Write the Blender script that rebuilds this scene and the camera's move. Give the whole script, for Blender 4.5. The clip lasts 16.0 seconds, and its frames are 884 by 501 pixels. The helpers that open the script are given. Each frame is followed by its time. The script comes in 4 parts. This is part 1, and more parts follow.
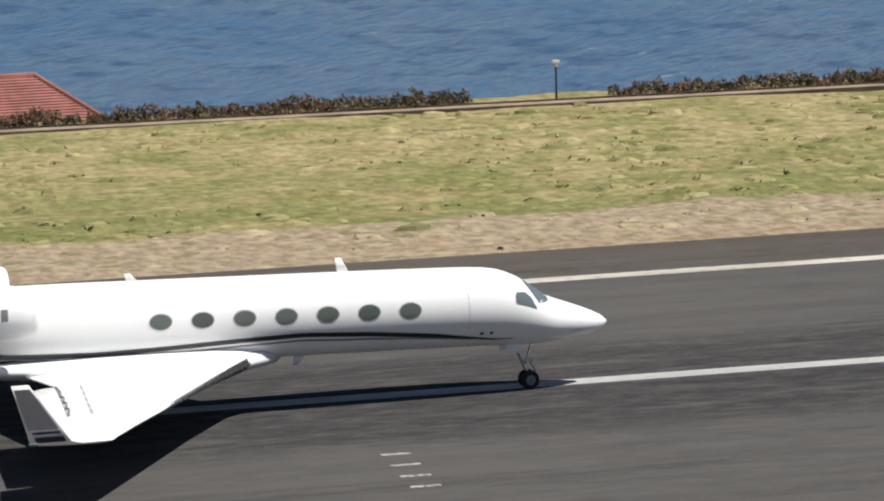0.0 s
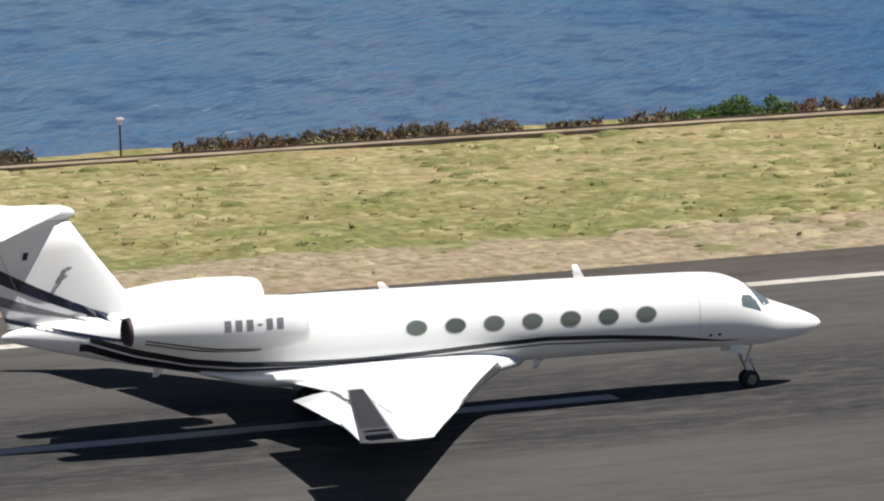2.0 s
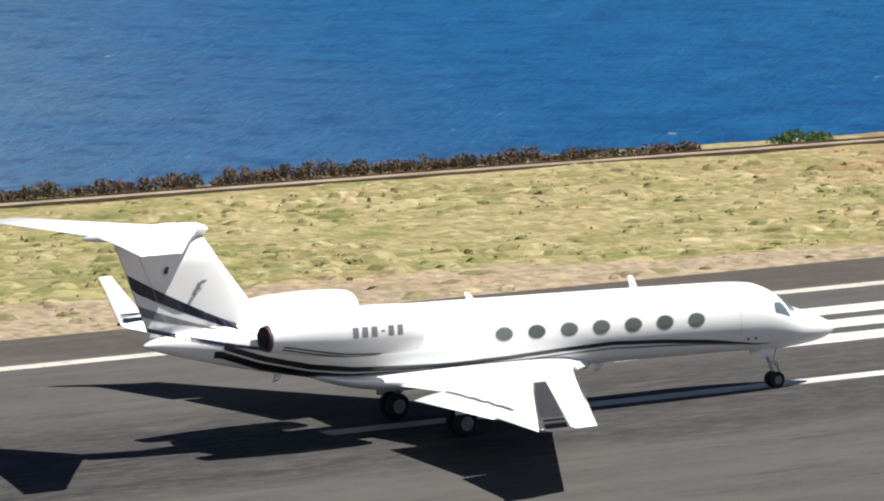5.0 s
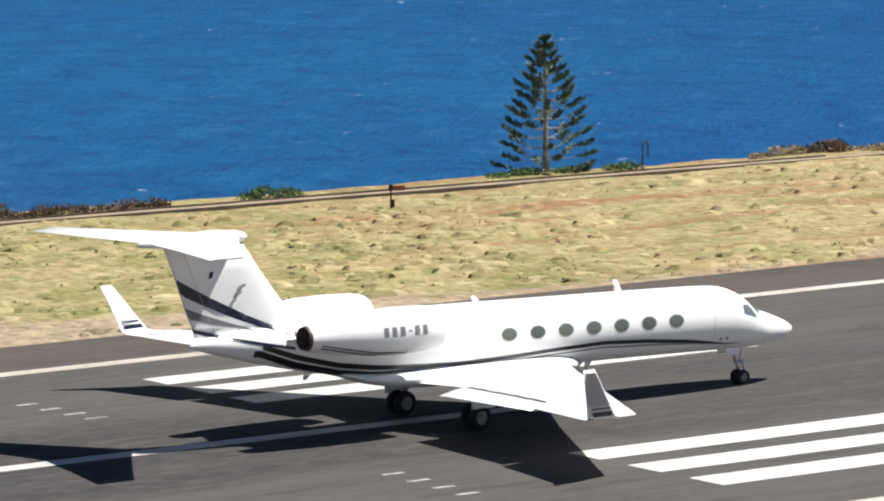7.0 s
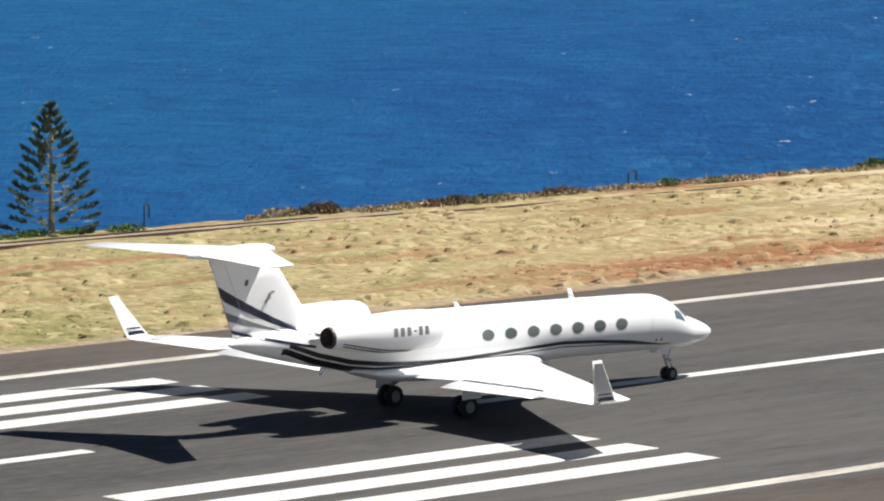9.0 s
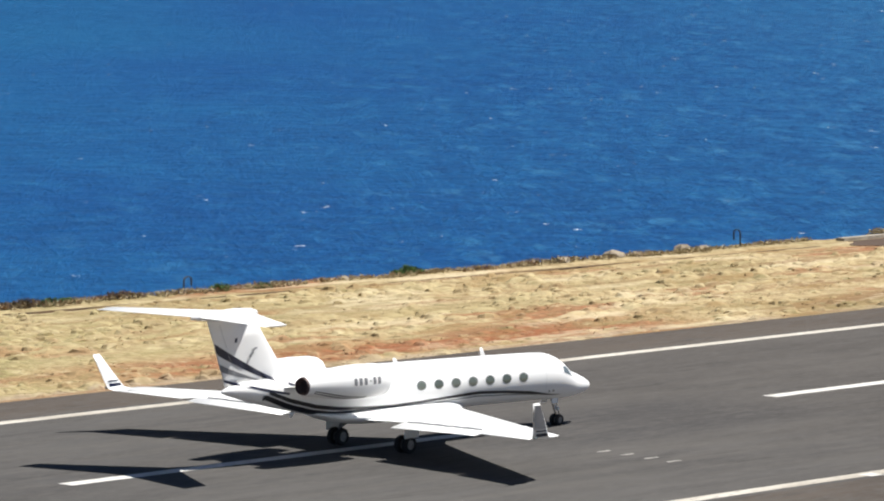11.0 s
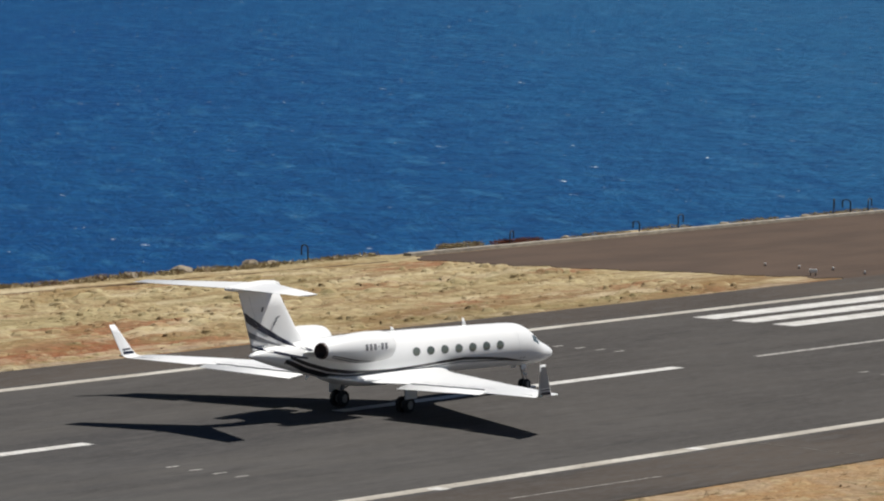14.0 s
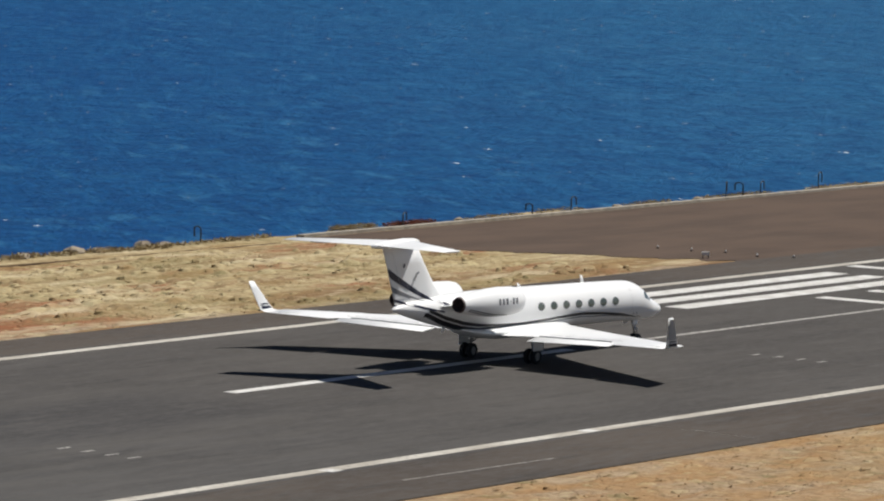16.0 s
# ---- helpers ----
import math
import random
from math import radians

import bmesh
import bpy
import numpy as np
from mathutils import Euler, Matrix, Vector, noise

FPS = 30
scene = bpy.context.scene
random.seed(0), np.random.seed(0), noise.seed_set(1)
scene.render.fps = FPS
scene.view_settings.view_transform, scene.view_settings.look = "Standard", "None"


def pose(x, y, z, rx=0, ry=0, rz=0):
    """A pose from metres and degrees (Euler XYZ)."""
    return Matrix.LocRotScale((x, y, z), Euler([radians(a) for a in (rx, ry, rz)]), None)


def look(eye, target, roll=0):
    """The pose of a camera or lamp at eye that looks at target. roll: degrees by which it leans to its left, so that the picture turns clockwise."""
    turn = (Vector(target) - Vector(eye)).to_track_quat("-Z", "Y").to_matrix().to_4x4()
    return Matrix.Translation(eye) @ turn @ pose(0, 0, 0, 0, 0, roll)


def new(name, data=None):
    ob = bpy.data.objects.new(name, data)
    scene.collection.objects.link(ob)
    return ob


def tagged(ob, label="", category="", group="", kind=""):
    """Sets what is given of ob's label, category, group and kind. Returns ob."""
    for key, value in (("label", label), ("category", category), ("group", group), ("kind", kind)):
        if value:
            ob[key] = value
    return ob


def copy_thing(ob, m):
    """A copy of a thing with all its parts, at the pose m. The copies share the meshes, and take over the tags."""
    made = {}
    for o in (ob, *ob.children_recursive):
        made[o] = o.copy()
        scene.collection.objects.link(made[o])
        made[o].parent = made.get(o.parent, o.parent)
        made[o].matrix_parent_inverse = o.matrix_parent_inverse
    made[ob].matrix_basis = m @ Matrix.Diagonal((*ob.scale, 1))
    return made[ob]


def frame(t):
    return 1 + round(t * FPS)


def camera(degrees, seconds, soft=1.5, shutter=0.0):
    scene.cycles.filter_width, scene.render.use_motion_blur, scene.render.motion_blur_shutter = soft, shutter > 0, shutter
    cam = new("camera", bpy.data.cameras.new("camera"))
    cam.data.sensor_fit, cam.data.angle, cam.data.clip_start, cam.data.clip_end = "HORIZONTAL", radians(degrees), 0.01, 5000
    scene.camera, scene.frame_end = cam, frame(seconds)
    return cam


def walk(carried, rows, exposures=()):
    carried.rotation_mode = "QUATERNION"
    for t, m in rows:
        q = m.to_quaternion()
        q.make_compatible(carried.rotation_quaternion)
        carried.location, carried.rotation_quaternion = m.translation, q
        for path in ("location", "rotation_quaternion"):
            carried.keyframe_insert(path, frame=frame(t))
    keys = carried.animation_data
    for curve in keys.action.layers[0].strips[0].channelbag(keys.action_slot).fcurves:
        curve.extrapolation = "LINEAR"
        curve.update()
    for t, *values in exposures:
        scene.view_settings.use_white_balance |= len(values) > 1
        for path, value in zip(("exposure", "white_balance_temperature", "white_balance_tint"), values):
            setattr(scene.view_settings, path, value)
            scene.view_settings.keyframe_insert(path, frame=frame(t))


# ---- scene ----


def aim(eye, yaw, pitch, roll):
    """Camera pose from a compass bearing (degrees from +y towards +x), a tilt and a lean."""
    y, p = radians(yaw), radians(pitch)
    way = Vector((math.sin(y) * math.cos(p), math.cos(y) * math.cos(p), math.sin(p)))
    return look(eye, Vector(eye) + way * 100, roll)


# ---- camera ----
EXPO = [(0, 0.2), (4.2, 0.5), (6.3, 0.62), (7.0, 0.6), (8.2, 0.45), (10.3, 0.6), (10.5, 0.38), (10.7, 0.42), (11.05, 0.58), (11.4, -0.32), (12.0, -0.14), (12.6, 0.02), (14.0, -0.06), (16, -0.06)]
cam = camera(9.9205, 16.0, soft=2.1)
walk(cam, [
    (0, aim((0.00, -144.04, 27.19), 14.417, -8.727, -1.53)),
    (0.5, aim((0.00, -144.04, 27.19), 15.643, -8.573, -1.56)),
    (1, aim((0.00, -144.04, 27.19), 16.860, -8.459, -1.54)),
    (1.5, aim((0.00, -144.04, 27.19), 18.066, -8.342, -1.71)),
    (2, aim((0.00, -144.04, 27.19), 19.360, -8.232, -1.68)),
    (2.5, aim((0.00, -144.04, 27.19), 20.987, -8.125, -1.72)),
    (3, aim((0.00, -144.04, 27.19), 22.818, -8.020, -1.65)),
    (3.5, aim((0.00, -144.04, 27.19), 24.588, -7.913, -1.63)),
    (4, aim((0.00, -144.04, 27.19), 26.071, -7.780, -1.39)),
    (4.2, aim((0.00, -144.04, 27.19), 26.571, -7.690, -1.30)),
    (4.7, aim((0.00, -144.04, 27.19), 28.159, -7.522, -1.15)),
    (5.25, aim((0.00, -144.04, 27.19), 29.783, -7.308, -0.99)),
    (5.8, aim((0.00, -144.04, 27.19), 31.337, -7.093, -0.83)),
    (6.3, aim((0.00, -144.04, 27.19), 32.740, -6.920, -0.68)),
    (6.5, aim((0.00, -144.04, 27.19), 33.445, -6.901, -0.68)),
    (7, aim((0.00, -144.04, 27.19), 35.046, -6.870, -0.68)),
    (7.5, aim((0.00, -144.04, 27.19), 36.602, -6.829, -0.70)),
    (8, aim((0.00, -144.04, 27.19), 38.031, -6.700, -0.57)),
    (8.2, aim((0.00, -144.04, 27.19), 38.540, -6.582, -0.52)),
    (8.55, aim((-2.20, -145.83, 27.48), 39.658, -6.446, -0.39)),
    (8.9, aim((-7.69, -150.32, 28.21), 40.943, -6.274, -0.26)),
    (9.25, aim((-14.83, -156.16, 29.15), 42.210, -6.096, -0.14)),
    (9.6, aim((-21.97, -162.00, 30.09), 43.352, -5.931, -0.01)),
    (9.95, aim((-27.46, -166.49, 30.82), 44.321, -5.790, 0.12)),
    (10.3, aim((-29.66, -168.29, 31.11), 45.100, -5.683, 0.25)),
    (10.5, aim((-29.66, -168.29, 31.11), 45.743, -5.587, 0.27)),
    (11, aim((-29.66, -168.29, 31.11), 46.903, -5.063, 0.46)),
    (11.5, aim((-29.66, -168.29, 31.11), 47.849, -4.537, 0.34)),
    (12, aim((-29.66, -168.29, 31.11), 48.921, -4.403, 0.83)),
    (12.5, aim((-29.66, -168.29, 31.11), 50.022, -4.442, 0.86)),
    (13, aim((-29.66, -168.29, 31.11), 50.890, -4.542, 0.80)),
    (13.5, aim((-29.66, -168.29, 31.11), 51.477, -4.690, 0.83)),
    (14, aim((-29.66, -168.29, 31.11), 51.778, -4.837, 0.82)),
    (14.5, aim((-29.66, -168.29, 31.11), 52.036, -4.957, 0.88)),
    (15, aim((-29.66, -168.29, 31.11), 52.283, -5.014, 0.86)),
    (15.5, aim((-29.66, -168.29, 31.11), 52.562, -5.028, 0.83)),
    (16, aim((-29.66, -168.29, 31.11), 52.990, -5.022, 1.08)),
], exposures=EXPO)

# ---- daylight ----
SUN_FROM = Vector((0.45, -0.255, 1.0)).normalized()
sun = new("sun", bpy.data.lights.new("sun", "SUN"))
sun.data.energy, sun.data.angle, sun.data.color = 5.0, radians(0.53), (1.0, 0.968, 0.915)
sun.matrix_world = look((0, 0, 200), Vector((0, 0, 200)) - SUN_FROM * 100)
world = bpy.data.worlds.new("sky")
scene.world = world
world.use_nodes = True
sky = world.node_tree.nodes.new("ShaderNodeTexSky")
sky.sky_type, sky.sun_disc = "NISHITA", False
sky.air_density, sky.dust_density, sky.ozone_density = 0.5, 0.0, 1.5
sky.sun_elevation = math.asin(SUN_FROM.z)
sky.sun_rotation = math.atan2(SUN_FROM.x, SUN_FROM.y)
world.node_tree.links.new(sky.outputs[0], world.node_tree.nodes["Background"].inputs[0])
world.node_tree.nodes["Background"].inputs[1].default_value = 0.05

# ---- materials ----
class Mat:
    """A node material with short helpers for its graph."""

    def __init__(self, name, rough=0.6, metal=0.0, spec=0.5):
        self.m = bpy.data.materials.new(name)
        self.m.use_nodes = True
        self.t = self.m.node_tree
        self.b = self.t.nodes["Principled BSDF"]
        self.set("Roughness", rough), self.set("Metallic", metal), self.set("Specular IOR Level", spec)
        self.pos = self.node("ShaderNodeNewGeometry").outputs["Position"]
        self.obj = self.node("ShaderNodeTexCoord").outputs["Object"]

    def node(self, kind):
        return self.t.nodes.new(kind)

    def set(self, name, value):
        if isinstance(value, bpy.types.NodeSocket):
            self.t.links.new(value, self.b.inputs[name])
        else:
            self.b.inputs[name].default_value = value
        return self

    def plug(self, value, socket):
        if isinstance(value, bpy.types.NodeSocket):
            self.t.links.new(value, socket)
        else:
            socket.default_value = value

    def noise(self, scale, detail=4.0, stretch=(1, 1, 1), at=None, rough=0.55):
        mp = self.node("ShaderNodeMapping")
        mp.inputs["Scale"].default_value = stretch
        self.t.links.new(at or self.pos, mp.inputs[0])
        n = self.node("ShaderNodeTexNoise")
        n.inputs["Scale"].default_value, n.inputs["Detail"].default_value = scale, detail
        n.inputs["Roughness"].default_value = rough
        self.t.links.new(mp.outputs[0], n.inputs["Vector"])
        return n.outputs["Fac"]

    def ramp(self, fac, lo, hi, a=0.0, b=1.0):
        r = self.node("ShaderNodeMapRange")
        r.interpolation_type = "SMOOTHSTEP"
        for k, x in zip(range(5), (fac, lo, hi, a, b)):
            self.plug(x, r.inputs[k])
        return r.outputs[0]

    def math(self, op, a, b=0.0):
        n = self.node("ShaderNodeMath")
        n.operation = op
        self.plug(a, n.inputs[0]), self.plug(b, n.inputs[1])
        return n.outputs[0]

    def mix(self, fac, a, b, kind="MIX"):
        n = self.node("ShaderNodeMix")
        n.data_type, n.blend_type = "RGBA", kind
        for x, i in ((fac, 0), (a, 6), (b, 7)):
            if isinstance(x, tuple):
                x = (*x, 1.0)
            self.plug(x, n.inputs[i])
        return n.outputs[2]

    def axis(self, k):
        n = self.node("ShaderNodeSeparateXYZ")
        self.t.links.new(self.pos, n.inputs[0])
        return n.outputs[k]

    def island(self):
        return self.node("ShaderNodeNewGeometry").outputs["Random Per Island"]

    def rand(self):
        return self.node("ShaderNodeObjectInfo").outputs["Random"]

    def colour(self, c):
        return self.set("Base Color", (*c, 1.0) if isinstance(c, tuple) else c)

    def bump(self, height, strength=0.4, distance=0.05):
        n = self.node("ShaderNodeBump")
        n.inputs["Strength"].default_value, n.inputs["Distance"].default_value = strength, distance
        self.t.links.new(height, n.inputs["Height"])
        return self.set("Normal", n.outputs[0])


def simple(name, c, rough=0.5, metal=0.0, vary=0.12, scale=3.0, spec=0.5):
    """A plain paint, rubber or metal with faint dirt and unevenness."""
    m = Mat(name, rough, metal, spec)
    d = tuple(x * (1 - vary) for x in c)
    m.colour(m.mix(m.ramp(m.noise(scale, 5, at=m.obj), 0.35, 0.7), c, d))
    m.set("Roughness", m.ramp(m.noise(scale * 2, 3, at=m.obj), 0.3, 0.7, rough * 0.85, min(1, rough * 1.15)))
    return m.m


def asphalt_material():
    m = Mat("runway_asphalt", 0.9, spec=0.08)
    along = (0.03, 1.0, 1.0)
    streak = m.ramp(m.noise(0.7, 5, along), 0.38, 0.66)
    blotch = m.ramp(m.noise(0.12, 4, (0.5, 1, 1)), 0.35, 0.7)
    c = m.mix(blotch, (0.088, 0.085, 0.083), (0.066, 0.064, 0.063))
    c = m.mix(m.math("MULTIPLY", streak, 0.5), c, (0.100, 0.094, 0.086))
    c = m.mix(m.ramp(m.noise(0.5, 5, (0.18, 1, 1)), 0.42, 0.66, 0, 0.32), c, (0.046, 0.043, 0.041))
    c = m.mix(m.ramp(m.noise(1.6, 5, (0.12, 1, 1)), 0.52, 0.68, 0, 0.45), c, (0.098, 0.091, 0.083))
    # tyre rubber along the middle of the touchdown stretch
    y, x = m.axis(1), m.axis(0)
    lane = m.math("MULTIPLY", m.ramp(y, -7.8, -5.4), m.ramp(y, 9.0, 4.5))
    wear = m.math("MULTIPLY", lane, m.ramp(x, 150.0, 55.0, 0.12, 1.0))
    wear = m.math("MULTIPLY", wear, m.ramp(m.noise(0.55, 5, (0.02, 1, 1)), 0.25, 0.6, 0.5, 1.0))
    c = m.mix(wear, c, (0.026, 0.026, 0.028))
    # a second, fainter rubber patch further on
    later = m.math("MULTIPLY", m.math("MULTIPLY", m.ramp(x, 143.0, 160.0), m.ramp(x, 178.0, 168.0)), m.math("MULTIPLY", m.ramp(y, -8.0, -4.0), m.ramp(y, 6.0, 1.0)))
    c = m.mix(m.math("MULTIPLY", later, m.ramp(m.noise(0.25, 4, (0.12, 1, 1)), 0.3, 0.6, 0.45, 0.9)), c, (0.038, 0.039, 0.043))
    c = m.mix(m.ramp(x, 130.0, 200.0, 0, 0.55), c, m.mix(blotch, (0.080, 0.070, 0.061), (0.056, 0.048, 0.042)))
    # brown, weathered shoulders
    side = m.math("MAXIMUM", m.ramp(y, 20.5, 21.0), m.ramp(y, -22.9, -23.4))
    c = m.mix(m.math("MULTIPLY", side, 0.85), c, m.mix(blotch, (0.092, 0.073, 0.058), (0.064, 0.050, 0.040)))
    fine = m.noise(14, 3)
    c = m.mix(m.ramp(m.noise(0.9, 6, (0.22, 1, 1), rough=0.75), 0.50, 0.66, 0, 0.55), c, (0.108, 0.101, 0.094))
    c = m.mix(m.ramp(m.noise(0.75, 6, (0.16, 1, 1), rough=0.7, at=m.obj), 0.46, 0.34, 0, 0.55), c, (0.040, 0.038, 0.037))
    scuff = m.ramp(m.noise(3.2, 4, (0.012, 1, 1), rough=0.6), 0.60, 0.70, 0, 0.4)
    c = m.mix(scuff, c, (0.036, 0.034, 0.034))
    seam = m.math("ABSOLUTE", m.math("SUBTRACT", m.math("FRACT", m.math("DIVIDE", m.math("ADD", y, 100.15), 3.75)), 0.5))
    seam = m.math("MULTIPLY", m.ramp(seam, 0.022, 0.006), m.ramp(m.noise(0.4, 4, (0.1, 1, 1)), 0.42, 0.60, 0.0, 0.55))
    c = m.mix(seam, c, (0.030, 0.028, 0.027))
    c = m.mix(m.ramp(m.noise(2.6, 6, (0.35, 1, 1), rough=0.7), 0.44, 0.62, 0, 0.4), c, (0.105, 0.100, 0.094))
    c = m.mix(m.ramp(fine, 0.3, 0.75, 0.0, 0.3), c, (0.12, 0.115, 0.11))
    m.colour(c)
    m.bump(fine, 0.3, 0.02)
    return m.m


def apron_material():
    m = Mat("weathered_apron_asphalt", 0.9, spec=0.08)
    c = m.mix(m.ramp(m.noise(0.25, 5, (0.4, 1, 1)), 0.35, 0.68), (0.112, 0.079, 0.060), (0.084, 0.061, 0.048))
    c = m.mix(m.ramp(m.noise(1.3, 4, (0.1, 1, 1)), 0.45, 0.7, 0, 0.5), c, (0.110, 0.080, 0.061))
    fine = m.noise(12, 3)
    m.colour(m.mix(m.ramp(fine, 0.35, 0.75, 0, 0.3), c, (0.12, 0.1, 0.085)))
    m.bump(fine, 0.3, 0.02)
    return m.m


def paint_material():
    m = Mat("worn_white_marking_paint", 0.7, spec=0.3)
    wear = m.ramp(m.noise(5, 6), 0.56, 0.72, 0, 0.75)
    c = m.mix(m.ramp(m.noise(0.8, 4), 0.3, 0.7), (0.70, 0.69, 0.66), (0.54, 0.52, 0.48))
    # tyre marks over the paint of the landing lane
    lane = m.math("MULTIPLY", m.ramp(m.axis(1), -5.0, -2.0), m.ramp(m.axis(1), 5.0, 2.0))
    lane = m.math("MULTIPLY", lane, m.ramp(m.axis(0), 120.0, 60.0))
    c = m.mix(m.math("MULTIPLY", lane, m.ramp(m.noise(1.5, 4, (0.05, 1, 1)), 0.3, 0.65, 0.35, 0.75)), c, (0.30, 0.295, 0.29))
    m.colour(m.mix(wear, c, (0.16, 0.15, 0.14)))
    return m.m


def dusty_paint_material():
    m = Mat("dusty_side_stripe_paint", 0.8, spec=0.2)
    c = m.mix(m.ramp(m.noise(0.6, 5, (0.3, 1, 1)), 0.35, 0.65), (0.56, 0.53, 0.47), (0.40, 0.365, 0.31))
    m.colour(m.mix(m.ramp(m.noise(3.5, 6, (0.6, 1, 1)), 0.54, 0.70, 0, 0.7), c, (0.15, 0.135, 0.12)))
    return m.m


def faded_paint_material():
    m = Mat("faded_white_marking_paint", 0.8, spec=0.2)
    wear = m.ramp(m.noise(4, 6), 0.40, 0.62, 0.1, 0.9)
    m.colour(m.mix(wear, (0.48, 0.46, 0.42), (0.13, 0.12, 0.115)))
    return m.m


def grass_ground_colour(m):
    """Straw, green and bare red earth, changing along the strip."""
    x, y = m.axis(0), m.axis(1)
    big = m.noise(0.05, 5, (0.7, 1.2, 1))
    mid = m.noise(0.35, 5, (0.6, 0.85, 1))
    fine = m.noise(2.2, 5, (1.0, 0.6, 1))
    straw = m.mix(m.ramp(fine, 0.3, 0.7), (0.475, 0.385, 0.225), (0.33, 0.245, 0.13))
    green = m.mix(m.ramp(fine, 0.3, 0.7), (0.225, 0.222, 0.078), (0.125, 0.142, 0.048))
    wet = m.ramp(m.math("ADD", x, m.math("MULTIPLY", big, 90.0)), 165.0, 262.0, 0.95, 0.08)
    wet = m.math("MULTIPLY", wet, m.ramp(mid, 0.28, 0.62, 1.0, 0.35))
    c = m.mix(wet, straw, green)
    lush = m.math("MULTIPLY", m.ramp(y, 54.0, 38.0), m.ramp(x, 115.0, 70.0))
    lush = m.math("MULTIPLY", lush, m.ramp(m.noise(0.16, 5, (0.5, 1, 1)), 0.36, 0.58, 0.1, 0.75))
    c = m.mix(lush, c, m.mix(m.ramp(fine, 0.3, 0.7), (0.190, 0.205, 0.066), (0.105, 0.128, 0.042)))
    # dry verge beside the tarmac
    reach = m.ramp(x, 80.0, 135.0, 34.8, 27.5)
    edge = m.math("ADD", reach, m.math("MULTIPLY", m.math("SUBTRACT", mid, 0.5), 5.0))
    verge = m.ramp(m.math("SUBTRACT", y, edge), 0.7, -0.7)
    verge_c = m.mix(m.ramp(fine, 0.3, 0.7), (0.41, 0.325, 0.235), (0.25, 0.192, 0.135))
    c = m.mix(m.math("MULTIPLY", verge, 0.9), c, verge_c)
    # bare red soil
    soil = m.mix(m.ramp(fine, 0.3, 0.7), (0.31, 0.125, 0.060), (0.20, 0.088, 0.045))
    band = m.math("MULTIPLY", m.ramp(y, 27.0, 29.0), m.ramp(y, 37.0, 32.5))
    band = m.math("MULTIPLY", band, m.math("MULTIPLY", m.ramp(x, 148.0, 165.0), m.ramp(x, 209.0, 195.0)))
    band = m.math("MULTIPLY", band, m.ramp(m.noise(0.22, 5, (0.3, 1, 1)), 0.34, 0.46))
    patch = m.ramp(m.noise(0.13, 4, (0.45, 1.3, 1)), 0.555, 0.63)
    patch = m.math("MULTIPLY", patch, m.ramp(x, 120.0, 200.0, 0.1, 0.85))
    c = m.mix(m.math("MAXIMUM", band, patch), c, soil)
    # a bare rust-red track below the cliff path, and brown earth where the strip narrows
    mid_y = m.math("SUBTRACT", m.math("ADD", y, m.math("MULTIPLY", x, 0.10)), m.math("ADD", 66.4, m.math("MULTIPLY", m.math("SUBTRACT", mid, 0.5), 2.2)))
    rut = m.math("MULTIPLY", m.ramp(m.math("ABSOLUTE", mid_y), 1.3, 0.4), m.math("MULTIPLY", m.ramp(x, 126.0, 134.0), m.ramp(x, 160.0, 150.0)))
    c = m.mix(m.math("MULTIPLY", rut, m.ramp(m.noise(0.3, 4, (0.3, 1, 1)), 0.34, 0.46, 0.2, 0.85)), c, (0.27, 0.145, 0.078))
    tip = m.math("MULTIPLY", m.math("MULTIPLY", m.ramp(x, 203.0, 216.0), m.ramp(y, 36.0, 31.0)), m.ramp(y, 25.0, 27.0))
    c = m.mix(m.math("MULTIPLY", tip, m.ramp(m.noise(0.3, 5, (0.22, 1, 1)), 0.40, 0.54, 0.1, 0.85)), c, (0.215, 0.125, 0.060))
    # rust-brown wheel tracks and worn streaks along the strip
    track = m.ramp(m.noise(0.55, 5, (0.06, 1, 1)), 0.53, 0.64, 0, 0.75)
    track = m.math("MULTIPLY", track, m.ramp(x, 95.0, 150.0))
    c = m.mix(track, c, m.mix(m.ramp(x, 180.0, 215.0), (0.27, 0.16, 0.085), (0.20, 0.115, 0.058)))
    clods = m.ramp(m.noise(1.0, 5, (0.75, 0.6, 1)), 0.50, 0.64, 0, 0.5)
    c = m.mix(m.math("MULTIPLY", clods, m.ramp(x, 100.0, 150.0, 0.35, 1.0)), c, (0.22, 0.155, 0.085))
    lit = m.ramp(m.noise(0.9, 5, (0.85, 0.6, 1), rough=0.6), 0.55, 0.68, 0, 0.5)
    lit = m.math("MULTIPLY", lit, m.ramp(x, 60.0, 120.0, 0.35, 1.0))
    c = m.mix(lit, c, (0.56, 0.48, 0.30))
    # broad cream and ochre streaks of the drier far strip
    streak = m.noise(0.26, 5, (0.28, 1, 1), rough=0.6)
    dry = m.ramp(x, 150.0, 205.0)
    c = m.mix(m.math("MULTIPLY", dry, m.ramp(streak, 0.48, 0.36, 0, 0.7)), c, (0.25, 0.160, 0.068))
    olive = m.ramp(m.noise(0.085, 4, (0.35, 1.2, 1)), 0.46, 0.60, 0, 0.5)
    c = m.mix(m.math("MULTIPLY", dry, olive), c, (0.245, 0.205, 0.100))
    c = m.mix(m.math("MULTIPLY", dry, m.ramp(streak, 0.53, 0.64, 0, 0.6)), c, (0.58, 0.49, 0.33))
    # ochre sandy soil of the near verge
    near = m.math("MULTIPLY", m.ramp(y, -20.0, -24.0), m.ramp(mid, 0.35, 0.65, 0.75, 0.25))
    c = m.mix(near, c, m.mix(fine, (0.40, 0.235, 0.095), (0.27, 0.15, 0.065)))
